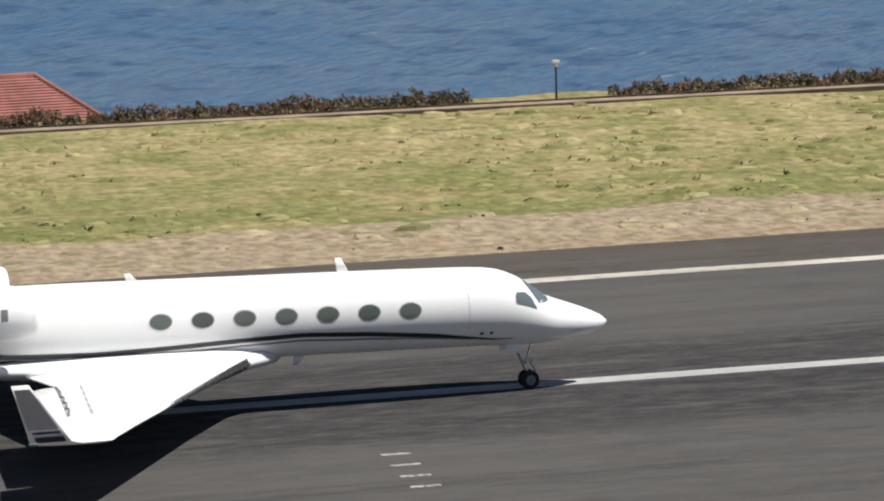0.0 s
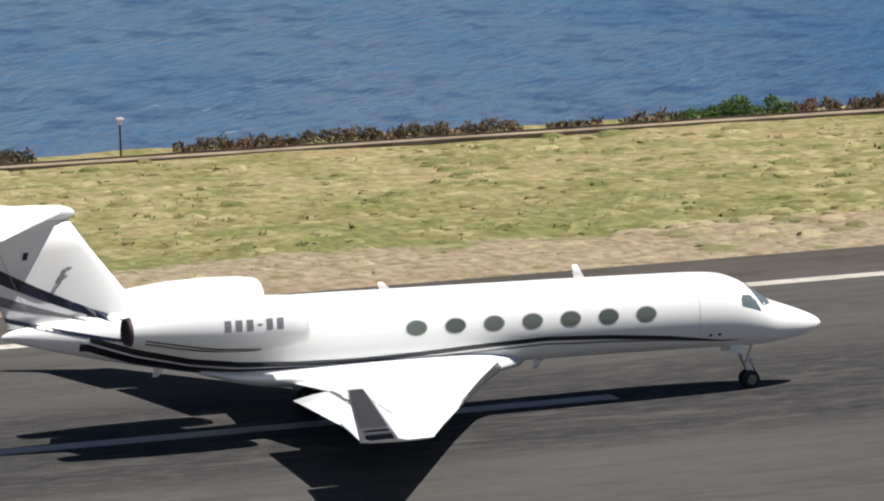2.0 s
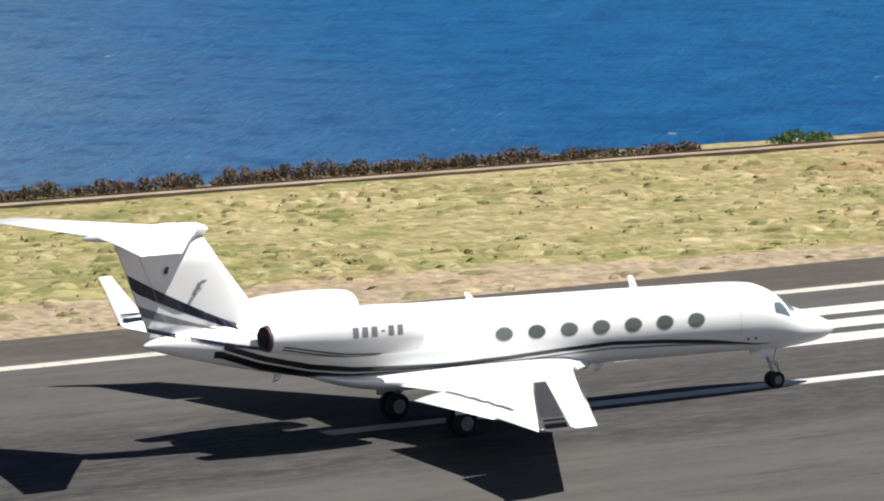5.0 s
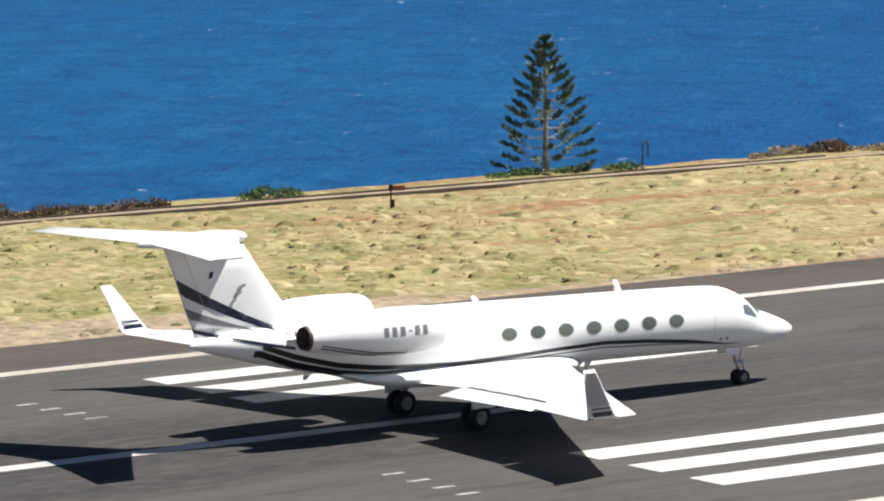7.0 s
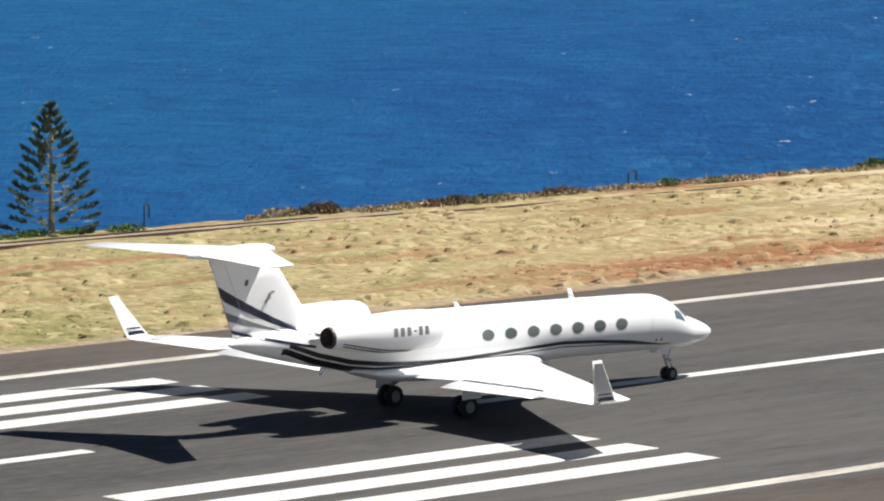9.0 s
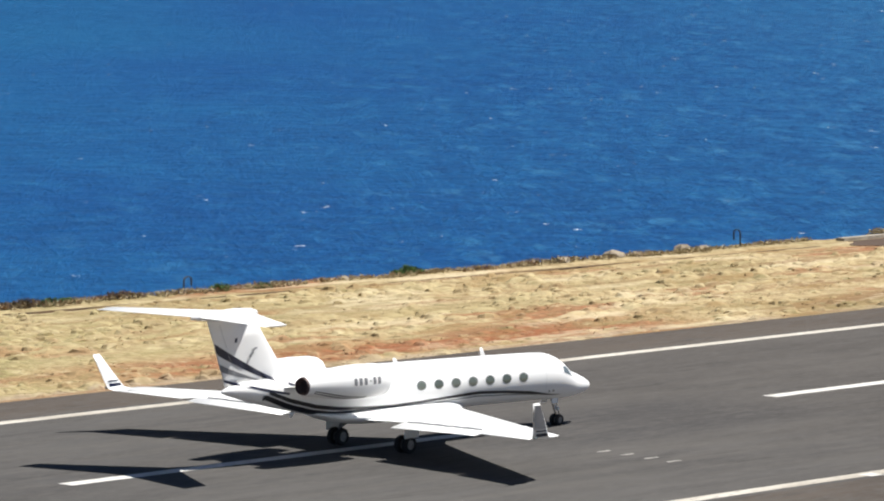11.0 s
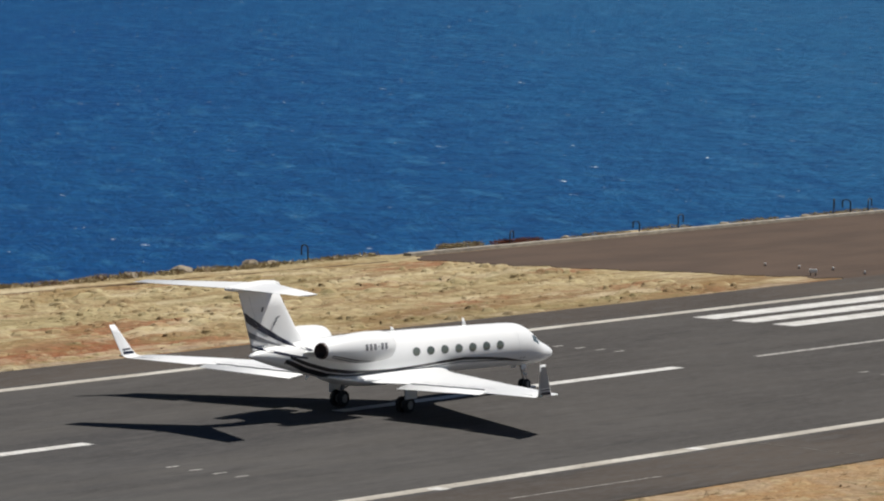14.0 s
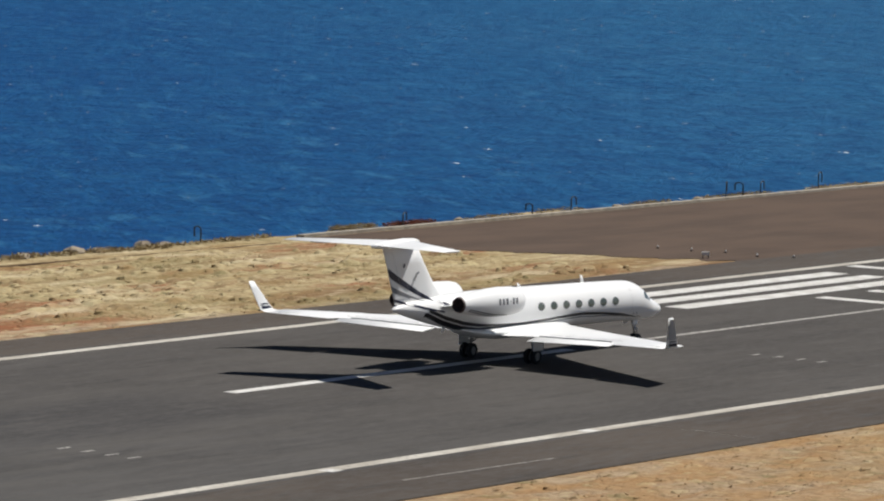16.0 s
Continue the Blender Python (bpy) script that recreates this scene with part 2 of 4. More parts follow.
    # darker scrubby spots
    spots = m.ramp(m.noise(0.8, 4, (0.9, 0.55, 1)), 0.58, 0.68, 0, 0.5)
    c = m.mix(spots, c, (0.15, 0.135, 0.055))
    return c, fine


def ground_material():
    m = Mat("dry_grass_ground", 0.95, spec=0.1)
    c, fine = grass_ground_colour(m)
    z = m.axis(2)
    rock = m.mix(m.ramp(m.noise(0.5, 6), 0.35, 0.7), (0.16, 0.11, 0.08), (0.30, 0.24, 0.18))
    m.colour(m.mix(m.ramp(z, -0.5, -1.6), c, rock))
    m.bump(m.noise(2.2, 7, (0.6, 1, 1)), 1.0, 0.3)
    return m.m


def tuft_material():
    m = Mat("grass_tufts", 0.8, spec=0.1)
    c, fine = grass_ground_colour(m)
    i = m.island()
    old = m.ramp(m.axis(0), 105.0, 165.0)
    dark = m.mix(old, (0.135, 0.145, 0.05), (0.33, 0.255, 0.14))
    c = m.mix(m.math("MULTIPLY", m.ramp(i, 0.5, 0.9, 0.0, 0.7), m.ramp(old, 0.0, 1.0, 1.0, 0.3)), c, dark)
    c = m.mix(m.ramp(i, 0.5, 0.05, 0.0, 0.3), c, (0.50, 0.43, 0.24))
    m.colour(c)
    return m.m


def leaf_material(name, a, b, dead=None, share=0.0):
    m = Mat(name, 0.6, spec=0.25)
    i = m.island()
    c = m.mix(i, a, b)
    if dead:
        c = m.mix(m.ramp(m.noise(0.9, 3), 0.62 - share * 0.4, 0.7 - share * 0.4, 0, 0.9), c, dead)
    m.colour(c)
    return m.m


def sea_material():
    m = Mat("open_sea_water", 0.5, spec=0.05)
    x = m.axis(0)
    # the swell runs from the south-west
    turn = m.node("ShaderNodeMapping")
    turn.inputs["Rotation"].default_value = (0, 0, radians(42))
    m.t.links.new(m.pos, turn.inputs[0])
    run = turn.outputs[0]
    big = m.noise(0.004, 4, (1.0, 0.5, 1))
    mid = m.noise(0.03, 5, (1.0, 0.4, 1))
    # far: position that steers a paler glint, put into the colour, towards +x
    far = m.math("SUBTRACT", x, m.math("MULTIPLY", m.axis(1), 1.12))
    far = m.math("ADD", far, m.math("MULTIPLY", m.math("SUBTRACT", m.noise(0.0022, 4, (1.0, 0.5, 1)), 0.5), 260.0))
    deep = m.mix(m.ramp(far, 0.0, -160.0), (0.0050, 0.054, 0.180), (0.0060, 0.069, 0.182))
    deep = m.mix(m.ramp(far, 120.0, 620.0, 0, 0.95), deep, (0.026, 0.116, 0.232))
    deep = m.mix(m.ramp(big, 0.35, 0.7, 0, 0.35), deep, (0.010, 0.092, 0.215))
    # greyer sky sheen towards low x, put into the colour too
    grey_sheen = m.ramp(m.math("ADD", m.math("SUBTRACT", x, m.math("MULTIPLY", m.axis(1), 0.42)), m.math("MULTIPLY", big, 80.0)), 240.0, 30.0)
    c = m.mix(grey_sheen, deep, (0.102, 0.154, 0.222))
    c = m.mix(m.ramp(mid, 0.4, 0.75, 0, 0.3), c, (0.010, 0.095, 0.235))
    # lit wave tops and dark troughs, put into the water's colour
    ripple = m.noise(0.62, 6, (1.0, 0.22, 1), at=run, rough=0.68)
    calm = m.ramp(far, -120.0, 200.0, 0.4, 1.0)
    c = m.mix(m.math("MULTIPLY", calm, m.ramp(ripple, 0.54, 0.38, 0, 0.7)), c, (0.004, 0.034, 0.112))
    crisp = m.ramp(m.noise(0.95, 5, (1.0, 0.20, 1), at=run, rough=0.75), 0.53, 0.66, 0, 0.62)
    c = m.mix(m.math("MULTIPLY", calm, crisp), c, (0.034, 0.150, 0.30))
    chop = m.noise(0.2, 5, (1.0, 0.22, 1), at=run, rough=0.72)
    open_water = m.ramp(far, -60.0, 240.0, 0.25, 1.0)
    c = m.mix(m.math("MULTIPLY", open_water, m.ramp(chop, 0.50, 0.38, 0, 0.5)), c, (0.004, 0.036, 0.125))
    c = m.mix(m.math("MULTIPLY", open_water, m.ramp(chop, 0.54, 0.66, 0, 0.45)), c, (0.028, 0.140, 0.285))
    lit_crests = m.ramp(m.noise(0.085, 4, (1.0, 0.25, 1), at=run, rough=0.7), 0.57, 0.66, 0, 0.45)
    c = m.mix(m.math("MULTIPLY", open_water, lit_crests), c, (0.042, 0.165, 0.31))
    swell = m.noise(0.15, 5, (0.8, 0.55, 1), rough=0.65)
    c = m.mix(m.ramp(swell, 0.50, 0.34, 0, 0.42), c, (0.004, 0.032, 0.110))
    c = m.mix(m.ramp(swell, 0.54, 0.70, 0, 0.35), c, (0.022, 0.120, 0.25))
    caps = m.math("MULTIPLY", m.ramp(m.noise(0.22, 4, (0.9, 0.28, 1), at=run, rough=0.6), 0.675, 0.715), m.math("MULTIPLY", open_water, m.ramp(ripple, 0.48, 0.60)))
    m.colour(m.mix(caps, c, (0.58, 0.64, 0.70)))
    h = m.math("ADD", m.noise(0.12, 4, (0.6, 1, 1)), m.math("MULTIPLY", ripple, 0.45))
    m.bump(h, 0.9, 2.2)
    return m.m


def glass_material():
    m = Mat("tinted_cabin_glass", 0.08, spec=0.6)
    m.colour(m.mix(m.rand(), (0.05, 0.068, 0.058), (0.15, 0.165, 0.145)))
    return m.m


ASPHALT, APRON, PAINT, FADED = asphalt_material(), apron_material(), paint_material(), faded_paint_material()
DUSTY = dusty_paint_material()
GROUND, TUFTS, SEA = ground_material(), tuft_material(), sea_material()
WHITE_M = Mat("white_aircraft_paint", 0.32, spec=0.4)
WHITE = WHITE_M.colour(WHITE_M.mix(WHITE_M.ramp(WHITE_M.noise(0.35, 4, at=WHITE_M.obj), 0.3, 0.7), (0.90, 0.90, 0.89), (0.86, 0.865, 0.86))).m
# trim and seams, and the plate that darkens the winglet as shade
GREY_PAINT_AND_SHADE = simple("light_grey_paint_and_shade", (0.42, 0.43, 0.44), 0.4, vary=0.06)
NAVY = simple("navy_blue_paint", (0.012, 0.016, 0.04), 0.35)
SILVER = simple("silver_grey_paint", (0.20, 0.205, 0.22), 0.4)
BLACK = simple("black_trim_paint", (0.012, 0.012, 0.016), 0.4)
SOOT = simple("sooty_exhaust_metal", (0.120, 0.085, 0.080), 0.6, 0.3, 0.4)
CHROME = simple("polished_steel", (0.55, 0.55, 0.55), 0.25, 1.0)
RUBBER = simple("tyre_rubber", (0.018, 0.018, 0.019), 0.8, vary=0.3)
GLASS = glass_material()
SHIELD = simple("dark_windshield_glass", (0.13, 0.16, 0.17), 0.06, vary=0.05, spec=0.7)
CONCRETE = simple("weathered_concrete", (0.36, 0.32, 0.26), 0.9, vary=0.35, scale=1.2)
DARK_STEEL = simple("dark_painted_steel", (0.03, 0.032, 0.036), 0.5, vary=0.3)
ROCK = simple("pale_volcanic_rock", (0.36, 0.30, 0.22), 0.95, vary=0.45, scale=1.5)
ROOF_TILE = simple("red_clay_tile", (0.34, 0.135, 0.11), 0.8, vary=0.3, scale=1.0)
PLASTER = simple("cream_plaster", (0.62, 0.56, 0.46), 0.9, vary=0.15)
PINE_BARK = simple("pale_grey_pine_bark", (0.30, 0.29, 0.245), 0.95, vary=0.4, scale=4)
BARK = simple("grey_brown_bark", (0.13, 0.10, 0.075), 0.95, vary=0.4, scale=4)
SIGN_RED = simple("faded_red_board", (0.34, 0.10, 0.07), 0.7, vary=0.2)
WHITE_LAMP = simple("white_lamp_housing", (0.75, 0.75, 0.73), 0.4)
PINE = leaf_material("pine_needles", (0.045, 0.085, 0.066), (0.120, 0.165, 0.115))
HEDGE = leaf_material("dry_hedge_leaves", (0.075, 0.062, 0.034), (0.165, 0.125, 0.070), (0.17, 0.105, 0.066), 0.4)
GREEN = leaf_material("green_bush_leaves", (0.05, 0.11, 0.03), (0.14, 0.21, 0.06))
SCRUB = leaf_material("straw_scrub", (0.42, 0.345, 0.21), (0.31, 0.25, 0.135), (0.27, 0.16, 0.09), 0.15)


# ---- mesh helpers ----
def mesh_object(name, verts, faces, material, parent=None, label="", smooth=False):
    me = bpy.data.meshes.new(name)
    me.from_pydata([tuple(v) for v in verts], [], [tuple(f) for f in faces])
    me.update()
    if material:
        me.materials.append(material)
    if smooth:
        me.polygons.foreach_set("use_smooth", [True] * len(me.polygons))
    ob = new(name, me)
    ob.parent = parent
    if label:
        tagged(ob, label)
    return ob


def part(name, bm, material, parent=None, label="", smooth=False):
    bmesh.ops.recalc_face_normals(bm, faces=bm.faces)
    me = bpy.data.meshes.new(name)
    bm.to_mesh(me)
    bm.free()
    me.materials.append(material)
    if smooth:
        me.polygons.foreach_set("use_smooth", [True] * len(me.polygons))
    ob = new(name, me)
    ob.parent = parent
    if label:
        tagged(ob, label)
    return ob


def box(bm, x0, x1, y0, y1, z0, z1, bevel=0.0):
    r = bmesh.ops.create_cube(bm, size=1.0, matrix=Matrix.Translation(((x0 + x1) / 2, (y0 + y1) / 2, (z0 + z1) / 2)) @ Matrix.Diagonal((x1 - x0, y1 - y0, z1 - z0, 1)))
    if bevel:
        es = list({e for v in r["verts"] for e in v.link_edges})
        bmesh.ops.bevel(bm, geom=es, offset=bevel, segments=2, affect="EDGES")
    return r["verts"]


def rod(bm, a, b, ra, rb=None, n=10, caps=True):
    a, b = Vector(a), Vector(b)
    m = Matrix.Translation((a + b) / 2) @ (b - a).to_track_quat("Z", "Y").to_matrix().to_4x4()
    bmesh.ops.create_cone(bm, cap_ends=caps, segments=n, radius1=ra, radius2=ra if rb is None else rb, depth=(b - a).length, matrix=m)


def loft(rings, closed=True, cap=True):
    """Verts and faces of a skin through rings of equal length."""
    n = len(rings[0])
    verts = [p for r in rings for p in r]
    faces = []
    for i in range(len(rings) - 1):
        for j in range(n if closed else n - 1):
            k = (j + 1) % n
            faces.append((i * n + j, i * n + k, (i + 1) * n + k, (i + 1) * n + j))
    if cap:
        faces.append(tuple(reversed(range(n))))
        faces.append(tuple(range((len(rings) - 1) * n, len(rings) * n)))
    return verts, faces


def smooth_table(table, s):
    """Catmull-Rom through the rows of a table whose first column is s."""
    i = 0
    while i < len(table) - 2 and s > table[i + 1][0]:
        i += 1
    a, b = table[i], table[i + 1]
    p, q = table[max(i - 1, 0)], table[min(i + 2, len(table) - 1)]
    h = b[0] - a[0]
    u = min(max((s - a[0]) / h, 0.0), 1.0)
    out = []
    for k in range(1, len(a)):
        da = (b[k] - p[k]) / max(b[0] - p[0], 1e-6) * h
        db = (q[k] - a[k]) / max(q[0] - a[0], 1e-6) * h
        out.append((2 * u**3 - 3 * u * u + 1) * a[k] + (u**3 - 2 * u * u + u) * da + (3 * u * u - 2 * u**3) * b[k] + (u**3 - u * u) * db)
    return out


def leaf_cloud(rng, clumps, leaf, count, upright=0.0):
    """Small folded leaves scattered over the shells of uneven clumps (x, y, z, rx, ry, rz)."""
    verts, faces = [], []
    total = sum(c[3] * c[4] + c[3] * c[5] for c in clumps)
    for cx, cy, cz, rx, ry, rz in clumps:
        for _ in range(max(6, int(count * (rx * ry + rx * rz) / total))):
            d = Vector((rng.gauss(0, 1), rng.gauss(0, 1), rng.gauss(0, 1) + 0.25)).normalized()
            r = rng.uniform(0.55, 1.08)
            p = Vector((cx + d.x * rx * r, cy + d.y * ry * r, cz + d.z * rz * r))
            u = (Vector((rng.gauss(0, 1), rng.gauss(0, 1), rng.gauss(0, 1) + upright)) + d * 0.6).normalized()
            w = u.orthogonal().normalized()
            w.rotate(Matrix.Rotation(rng.uniform(0, 6.28), 3, u))
            k = leaf * rng.uniform(0.6, 1.5)
            n = len(verts)
            verts += [p - w * k * 0.4, p + u * k, p + w * k * 0.4, p + u * k * 0.5 + u.cross(w) * k * 0.2]
            faces += [(n, n + 3, n + 1), (n + 3, n + 2, n + 1)]
    return verts, faces


# ---- the lie of the land ----
RIM = [(-700, 77), (0, 71.6), (35, 70.2), (75, 68.4), (120, 66.1), (170, 63.4), (215, 61.2), (255, 59.7), (340, 59.2), (1000, 58.5)]


def rim(x):
    return float(np.interp(x, [r[0] for r in RIM], [r[1] for r in RIM]))


def ground_height(x, y):
    """Rough turf either side of the tarmac, flat below it."""
    if -31.2 < y < 26.2 or (y > 0 and x > 251.5 and y < 58.7):
        return -0.05
    away = min(abs(y - 26.2), abs(y + 31.2)) if y > 0 else abs(y + 31.2)
    k = min(away / 3.0, 1.0)
    n = noise.noise(Vector((x * 0.11, y * 0.16, 3.0))) * 0.16 + noise.noise(Vector((x * 0.5, y * 0.7, 9.0))) * 0.07
    return -0.04 + k * n + (0.03 if k > 0.5 else 0)


def build_ground():
    xs = [-3000, -1500, -700, -400, -200, -100, -50, -20, 0, 10] + [20 + 0.55 * i for i in range(600)] + [352, 365, 390, 430, 500, 650, 900, 1500, 3000, 5000]
    ys = [-3000, -1500, -700, -300, -150, -90, -60, -50, -44] + [-40 + 0.7 * i for i in range(13)] + [-30.9, -30, -10, 10, 25, 26] + [26.6 + 0.6 * i for i in range(45)]
    fr = [0.25, 0.45, 0.62, 0.76, 0.88, 0.95, 1.0]
    drop = [(0.7, -0.12), (1.5, -0.6), (3.0, -1.8), (7.0, -4.9), (12, -5.6), (24, -6.0), (30, -12), (38, -38), (52, -59), (80, -62)]
    last = ys[-1]
    verts, faces = [], []
    for x in xs:
        e = rim(x) + noise.noise(Vector((x * 0.13, 1.5, 0))) * 0.7 + noise.noise(Vector((x * 0.6, 7.5, 0))) * 0.25
        col = [(y, ground_height(x, y)) for y in ys]
        col += [(last + (e - last) * f, ground_height(x, last + (e - last) * f)) for f in fr]
        for dy, z in drop:
            rough = noise.noise(Vector((x * 0.35, dy * 0.5, 20.0))) * min(0.35 + dy * 0.12, 3.0)
            col.append((e + dy + rough * 0.3, z + rough * (0.35 if z > -8 else 1.0)))
        verts += [(x, y, z) for y, z in col]
    n = len(col)
    for i in range(len(xs) - 1):
        for j in range(n - 1):
            faces.append((i * n + j, (i + 1) * n + j, (i + 1) * n + j + 1, i * n + j + 1))
    ob = mesh_object("ground", verts, faces, GROUND, smooth=True)
    return tagged(ob, "dry grass plateau beside the runway, straw, green and red earth", "ground", kind="structure")


def build_sea():
    xs = [-6000, -2000, -500, 0, 500, 1500, 3000, 8000]
    ys = [64, 120, 300, 700, 1500, 3000, 5200, 9000]
    verts = [(x, y, -58.0) for x in xs for y in ys]
    n = len(ys)
    faces = [(i * n + j, (i + 1) * n + j, (i + 1) * n + j + 1, i * n + j + 1) for i in range(len(xs) - 1) for j in range(n - 1)]
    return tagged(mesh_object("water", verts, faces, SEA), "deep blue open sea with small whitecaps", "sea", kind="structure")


def slab(name, x0, x1, y0, y1, z0, z1, material, label, category, kind="structure", step=40.0):
    bm = bmesh.new()
    box(bm, x0, x1, y0, y1, z0, z1)
    ob = part(name, bm, material)
    return tagged(ob, label, category, kind=kind)


build_ground()
build_sea()
runway = slab("runway", -700, 1000, -30.9, 26.1, -0.3, 0.0, ASPHALT, "grey asphalt runway with dark rubber along its middle", "runway")


def build_apron():
    """The turning pad that opens off the runway's far side, behind a wedge of dry grass."""
    outline = [(262.0, 26.1), (259.9, 31.9), (258.0, 36.9), (254.7, 45.2), (253.2, 49.7), (251.8, 55.0), (254.0, 57.5), (700, 57.2), (700, 26.1)]
    ragged = []
    for (xa, ya), (xb, yb) in zip(outline, outline[1:]):
        n = 14 if xb < 300 else 1
        for i in range(n):
            u = i / n
            px, py = xa + (xb - xa) * u, ya + (yb - ya) * u
            bite = noise.noise(Vector((px * 0.7, py * 0.55, 2.0))) * 1.3 + noise.noise(Vector((px, py * 1.7, 5.0))) * 0.5 if 0 < len(ragged) and n > 1 else 0.0
            ragged.append((px + bite, py))
    ragged.append(outline[-1])
    bm = bmesh.new()
    top = [bm.verts.new((x, y, -0.012)) for x, y in ragged]
    f = bm.faces.new(top)
    r = bmesh.ops.extrude_face_region(bm, geom=[f])
    for v in r["geom"]:
        if isinstance(v, bmesh.types.BMVert):
            v.co.z = -0.3
    ob = part("pavement", bm, APRON)
    tagged(ob, "brown weathered asphalt turning pad beside the runway", "apron", kind="structure")


build_apron()


# ---- runway markings ----
MARK_Z = 0.006


def marking(name, corners, material=PAINT, label="", category="marking", group=""):
    """A thin sheet of paint on the tarmac."""
    bm = bmesh.new()
    top = [bm.verts.new((x, y, MARK_Z)) for x, y in corners]
    low = [bm.verts.new((x, y, MARK_Z - 0.005)) for x, y in corners]
    bm.faces.new(top)
    n = len(corners)
    for i in range(n):
        bm.faces.new((top[i], low[i], low[(i + 1) % n], top[(i + 1) % n]))
    return tagged(part(name, bm, material), label, category, group)


def bar(name, x0, x1, y0, y1, material=PAINT, label="", group=""):
    return marking(name, [(x0, y0), (x1, y0), (x1, y1), (x0, y1)], material, label, "marking", group)


bar("side_stripe", -600, 900, 19.25, 20.15, DUSTY, label="white side stripe along the seaward runway edge")
bar("side_stripe", -600, 900, -22.6, -21.7, DUSTY, label="worn white side stripe along the landward runway edge")
for k in range(-8, 14):
    x = 25.7 + 50.2 * k
    if x > 209:
        break
    bar("centreline_dash", x, x + 30.7, 0.3, 1.2, label="white painted centreline dash on the runway", group="centreline dashes")
bar("centreline_dash", 215.2, 266, 0.75, 1.25, FADED, "thin faded centreline stripe on the runway", "centreline dashes")
for y in (15.4, 12.4, 9.4):
    bar("touchdown_stripe", 98.2, 121.2, y - 1.75, y, label="broad white touchdown zone stripe on the runway", group="touchdown stripes")
for y in (-8.4, -11.7, -15.0):
    bar("touchdown_stripe", 100.2, 122.9, y - 1.8, y, label="broad white touchdown zone stripe on the runway", group="touchdown stripes")
for y in (17.4, 14.4, 11.3):
    bar("aiming_stripe", 231.8, 260.0, y - 1.75, y, label="long white stripe near the runway end", group="runway end stripes")
for x, y0, y1 in ((243.9, 2.2, 8.0), (250.3, 3.4, 8.2), (264.6, 12.0, 18.9), (257.0, 2.5, 8.2)):
    bar("cross_bar", x, x + 1.3, y0, y1, label="white painted cross bar near the runway end", group="runway end cross bars")


def ticks(x, ys, lean):
    for i, y in enumerate(ys):
        dx = lean * i
        bar("paint_tick", x + dx, x + dx + 0.85, y - 0.14, y + 0.1, FADED, "short faded white tick painted on the asphalt", "painted ticks")


for x in (33.0, 92.8, 152.5, 212.3):
    ticks(x, (-8.2, -9.8, -11.4, -12.9), -0.12)
for x in (91.2, 211.0):
    ticks(x, (12.7, 11.2, 9.7, 8.4), 0.1)
marking("patch_line", [(180.9, -23.02), (180.3, -29.92), (180.3, -29.68), (180.9, -22.78)], FADED, "faded pale repair line on the shoulder")
marking("patch_line", [(155.2, -26.94), (166.7, -27.24), (166.7, -27.14), (155.2, -26.84)], FADED, "faded thin repair line along the shoulder")


# ---- the business jet ----
RIM_METAL = simple("dull_wheel_alloy", (0.30, 0.30, 0.30), 0.5, 0.6, 0.3)
LENGTH = 1.0155
# Its own space: x forwards with the nose tip at 0, so s = -x is the way aft; y to port; z up from the tarmac.
HULL = [  # s, top, bottom, half width
    (0.00, 1.95, 1.87, 0.04), (0.15, 2.09, 1.73, 0.20), (0.50, 2.28, 1.60, 0.43), (0.93, 2.46, 1.51, 0.62),
    (1.40, 2.64, 1.45, 0.77), (1.87, 2.83, 1.41, 0.89), (2.34, 3.17, 1.39, 0.98), (2.79, 3.47, 1.39, 1.05),
    (3.40, 3.71, 1.41, 1.11), (4.20, 3.80, 1.44, 1.16), (5.20, 3.84, 1.46, 1.19), (8.00, 3.92, 1.51, 1.20),
    (11.0, 3.99, 1.55, 1.20), (14.0, 4.06, 1.59, 1.20), (16.8, 4.12, 1.64, 1.19), (18.9, 4.13, 1.82, 1.12),
    (20.8, 4.10, 2.14, 0.99), (22.6, 4.05, 2.52, 0.80), (24.5, 3.93, 3.00, 0.52), (25.6, 3.78, 3.32, 0.28),
    (26.0, 3.64, 3.45, 0.13), (26.1, 3.57, 3.51, 0.04)]


def hull(s, a, out=0.0):
    """The skin at s, at the angle a from the horizontal (0 starboard side, 90 top)."""
    top, low, w = smooth_table(HULL, s)
    r = (top - low) / 2
    return Vector((-s, -(w + out) * math.cos(a), (top + low) / 2 + (r + out) * math.sin(a)))


def hull_angle(s, z):
    top, low, w = smooth_table(HULL, s)
    return math.asin(max(-0.995, min(0.995, (z - (top + low) / 2) / ((top - low) / 2))))


def skin_patch(name, rows, material, parent, out=0.008, mirror=False, label=""):
    """A thin plate that follows the hull: rows of (s, a0, a1), each cut across in steps."""
    verts, faces, n = [], [], 7
    for s, a0, a1 in rows:
        for k in range(n):
            p = hull(s, a0 + (a1 - a0) * k / (n - 1), out)
            verts.append((p.x, -p.y, p.z) if mirror else p)
    for i in range(len(rows) - 1):
        for k in range(n - 1):
            q = (i * n + k, i * n + k + 1, (i + 1) * n + k + 1, (i + 1) * n + k)
            faces.append(q if mirror else q[::-1])
    return mesh_object(name, verts, faces, material, parent, label, True)


def line_z(s):
    """Height of the cheat line along the hull."""
    return float(np.interp(s, [3.0, 3.7, 5.5, 7.5, 9.5, 11.5, 13.5, 15.5, 17.4, 19.1, 20.6, 22.3, 23.7], [1.72, 1.74, 2.0, 2.2, 2.32, 2.26, 2.18, 2.14, 2.19, 2.29, 2.50, 2.92, 3.42]))


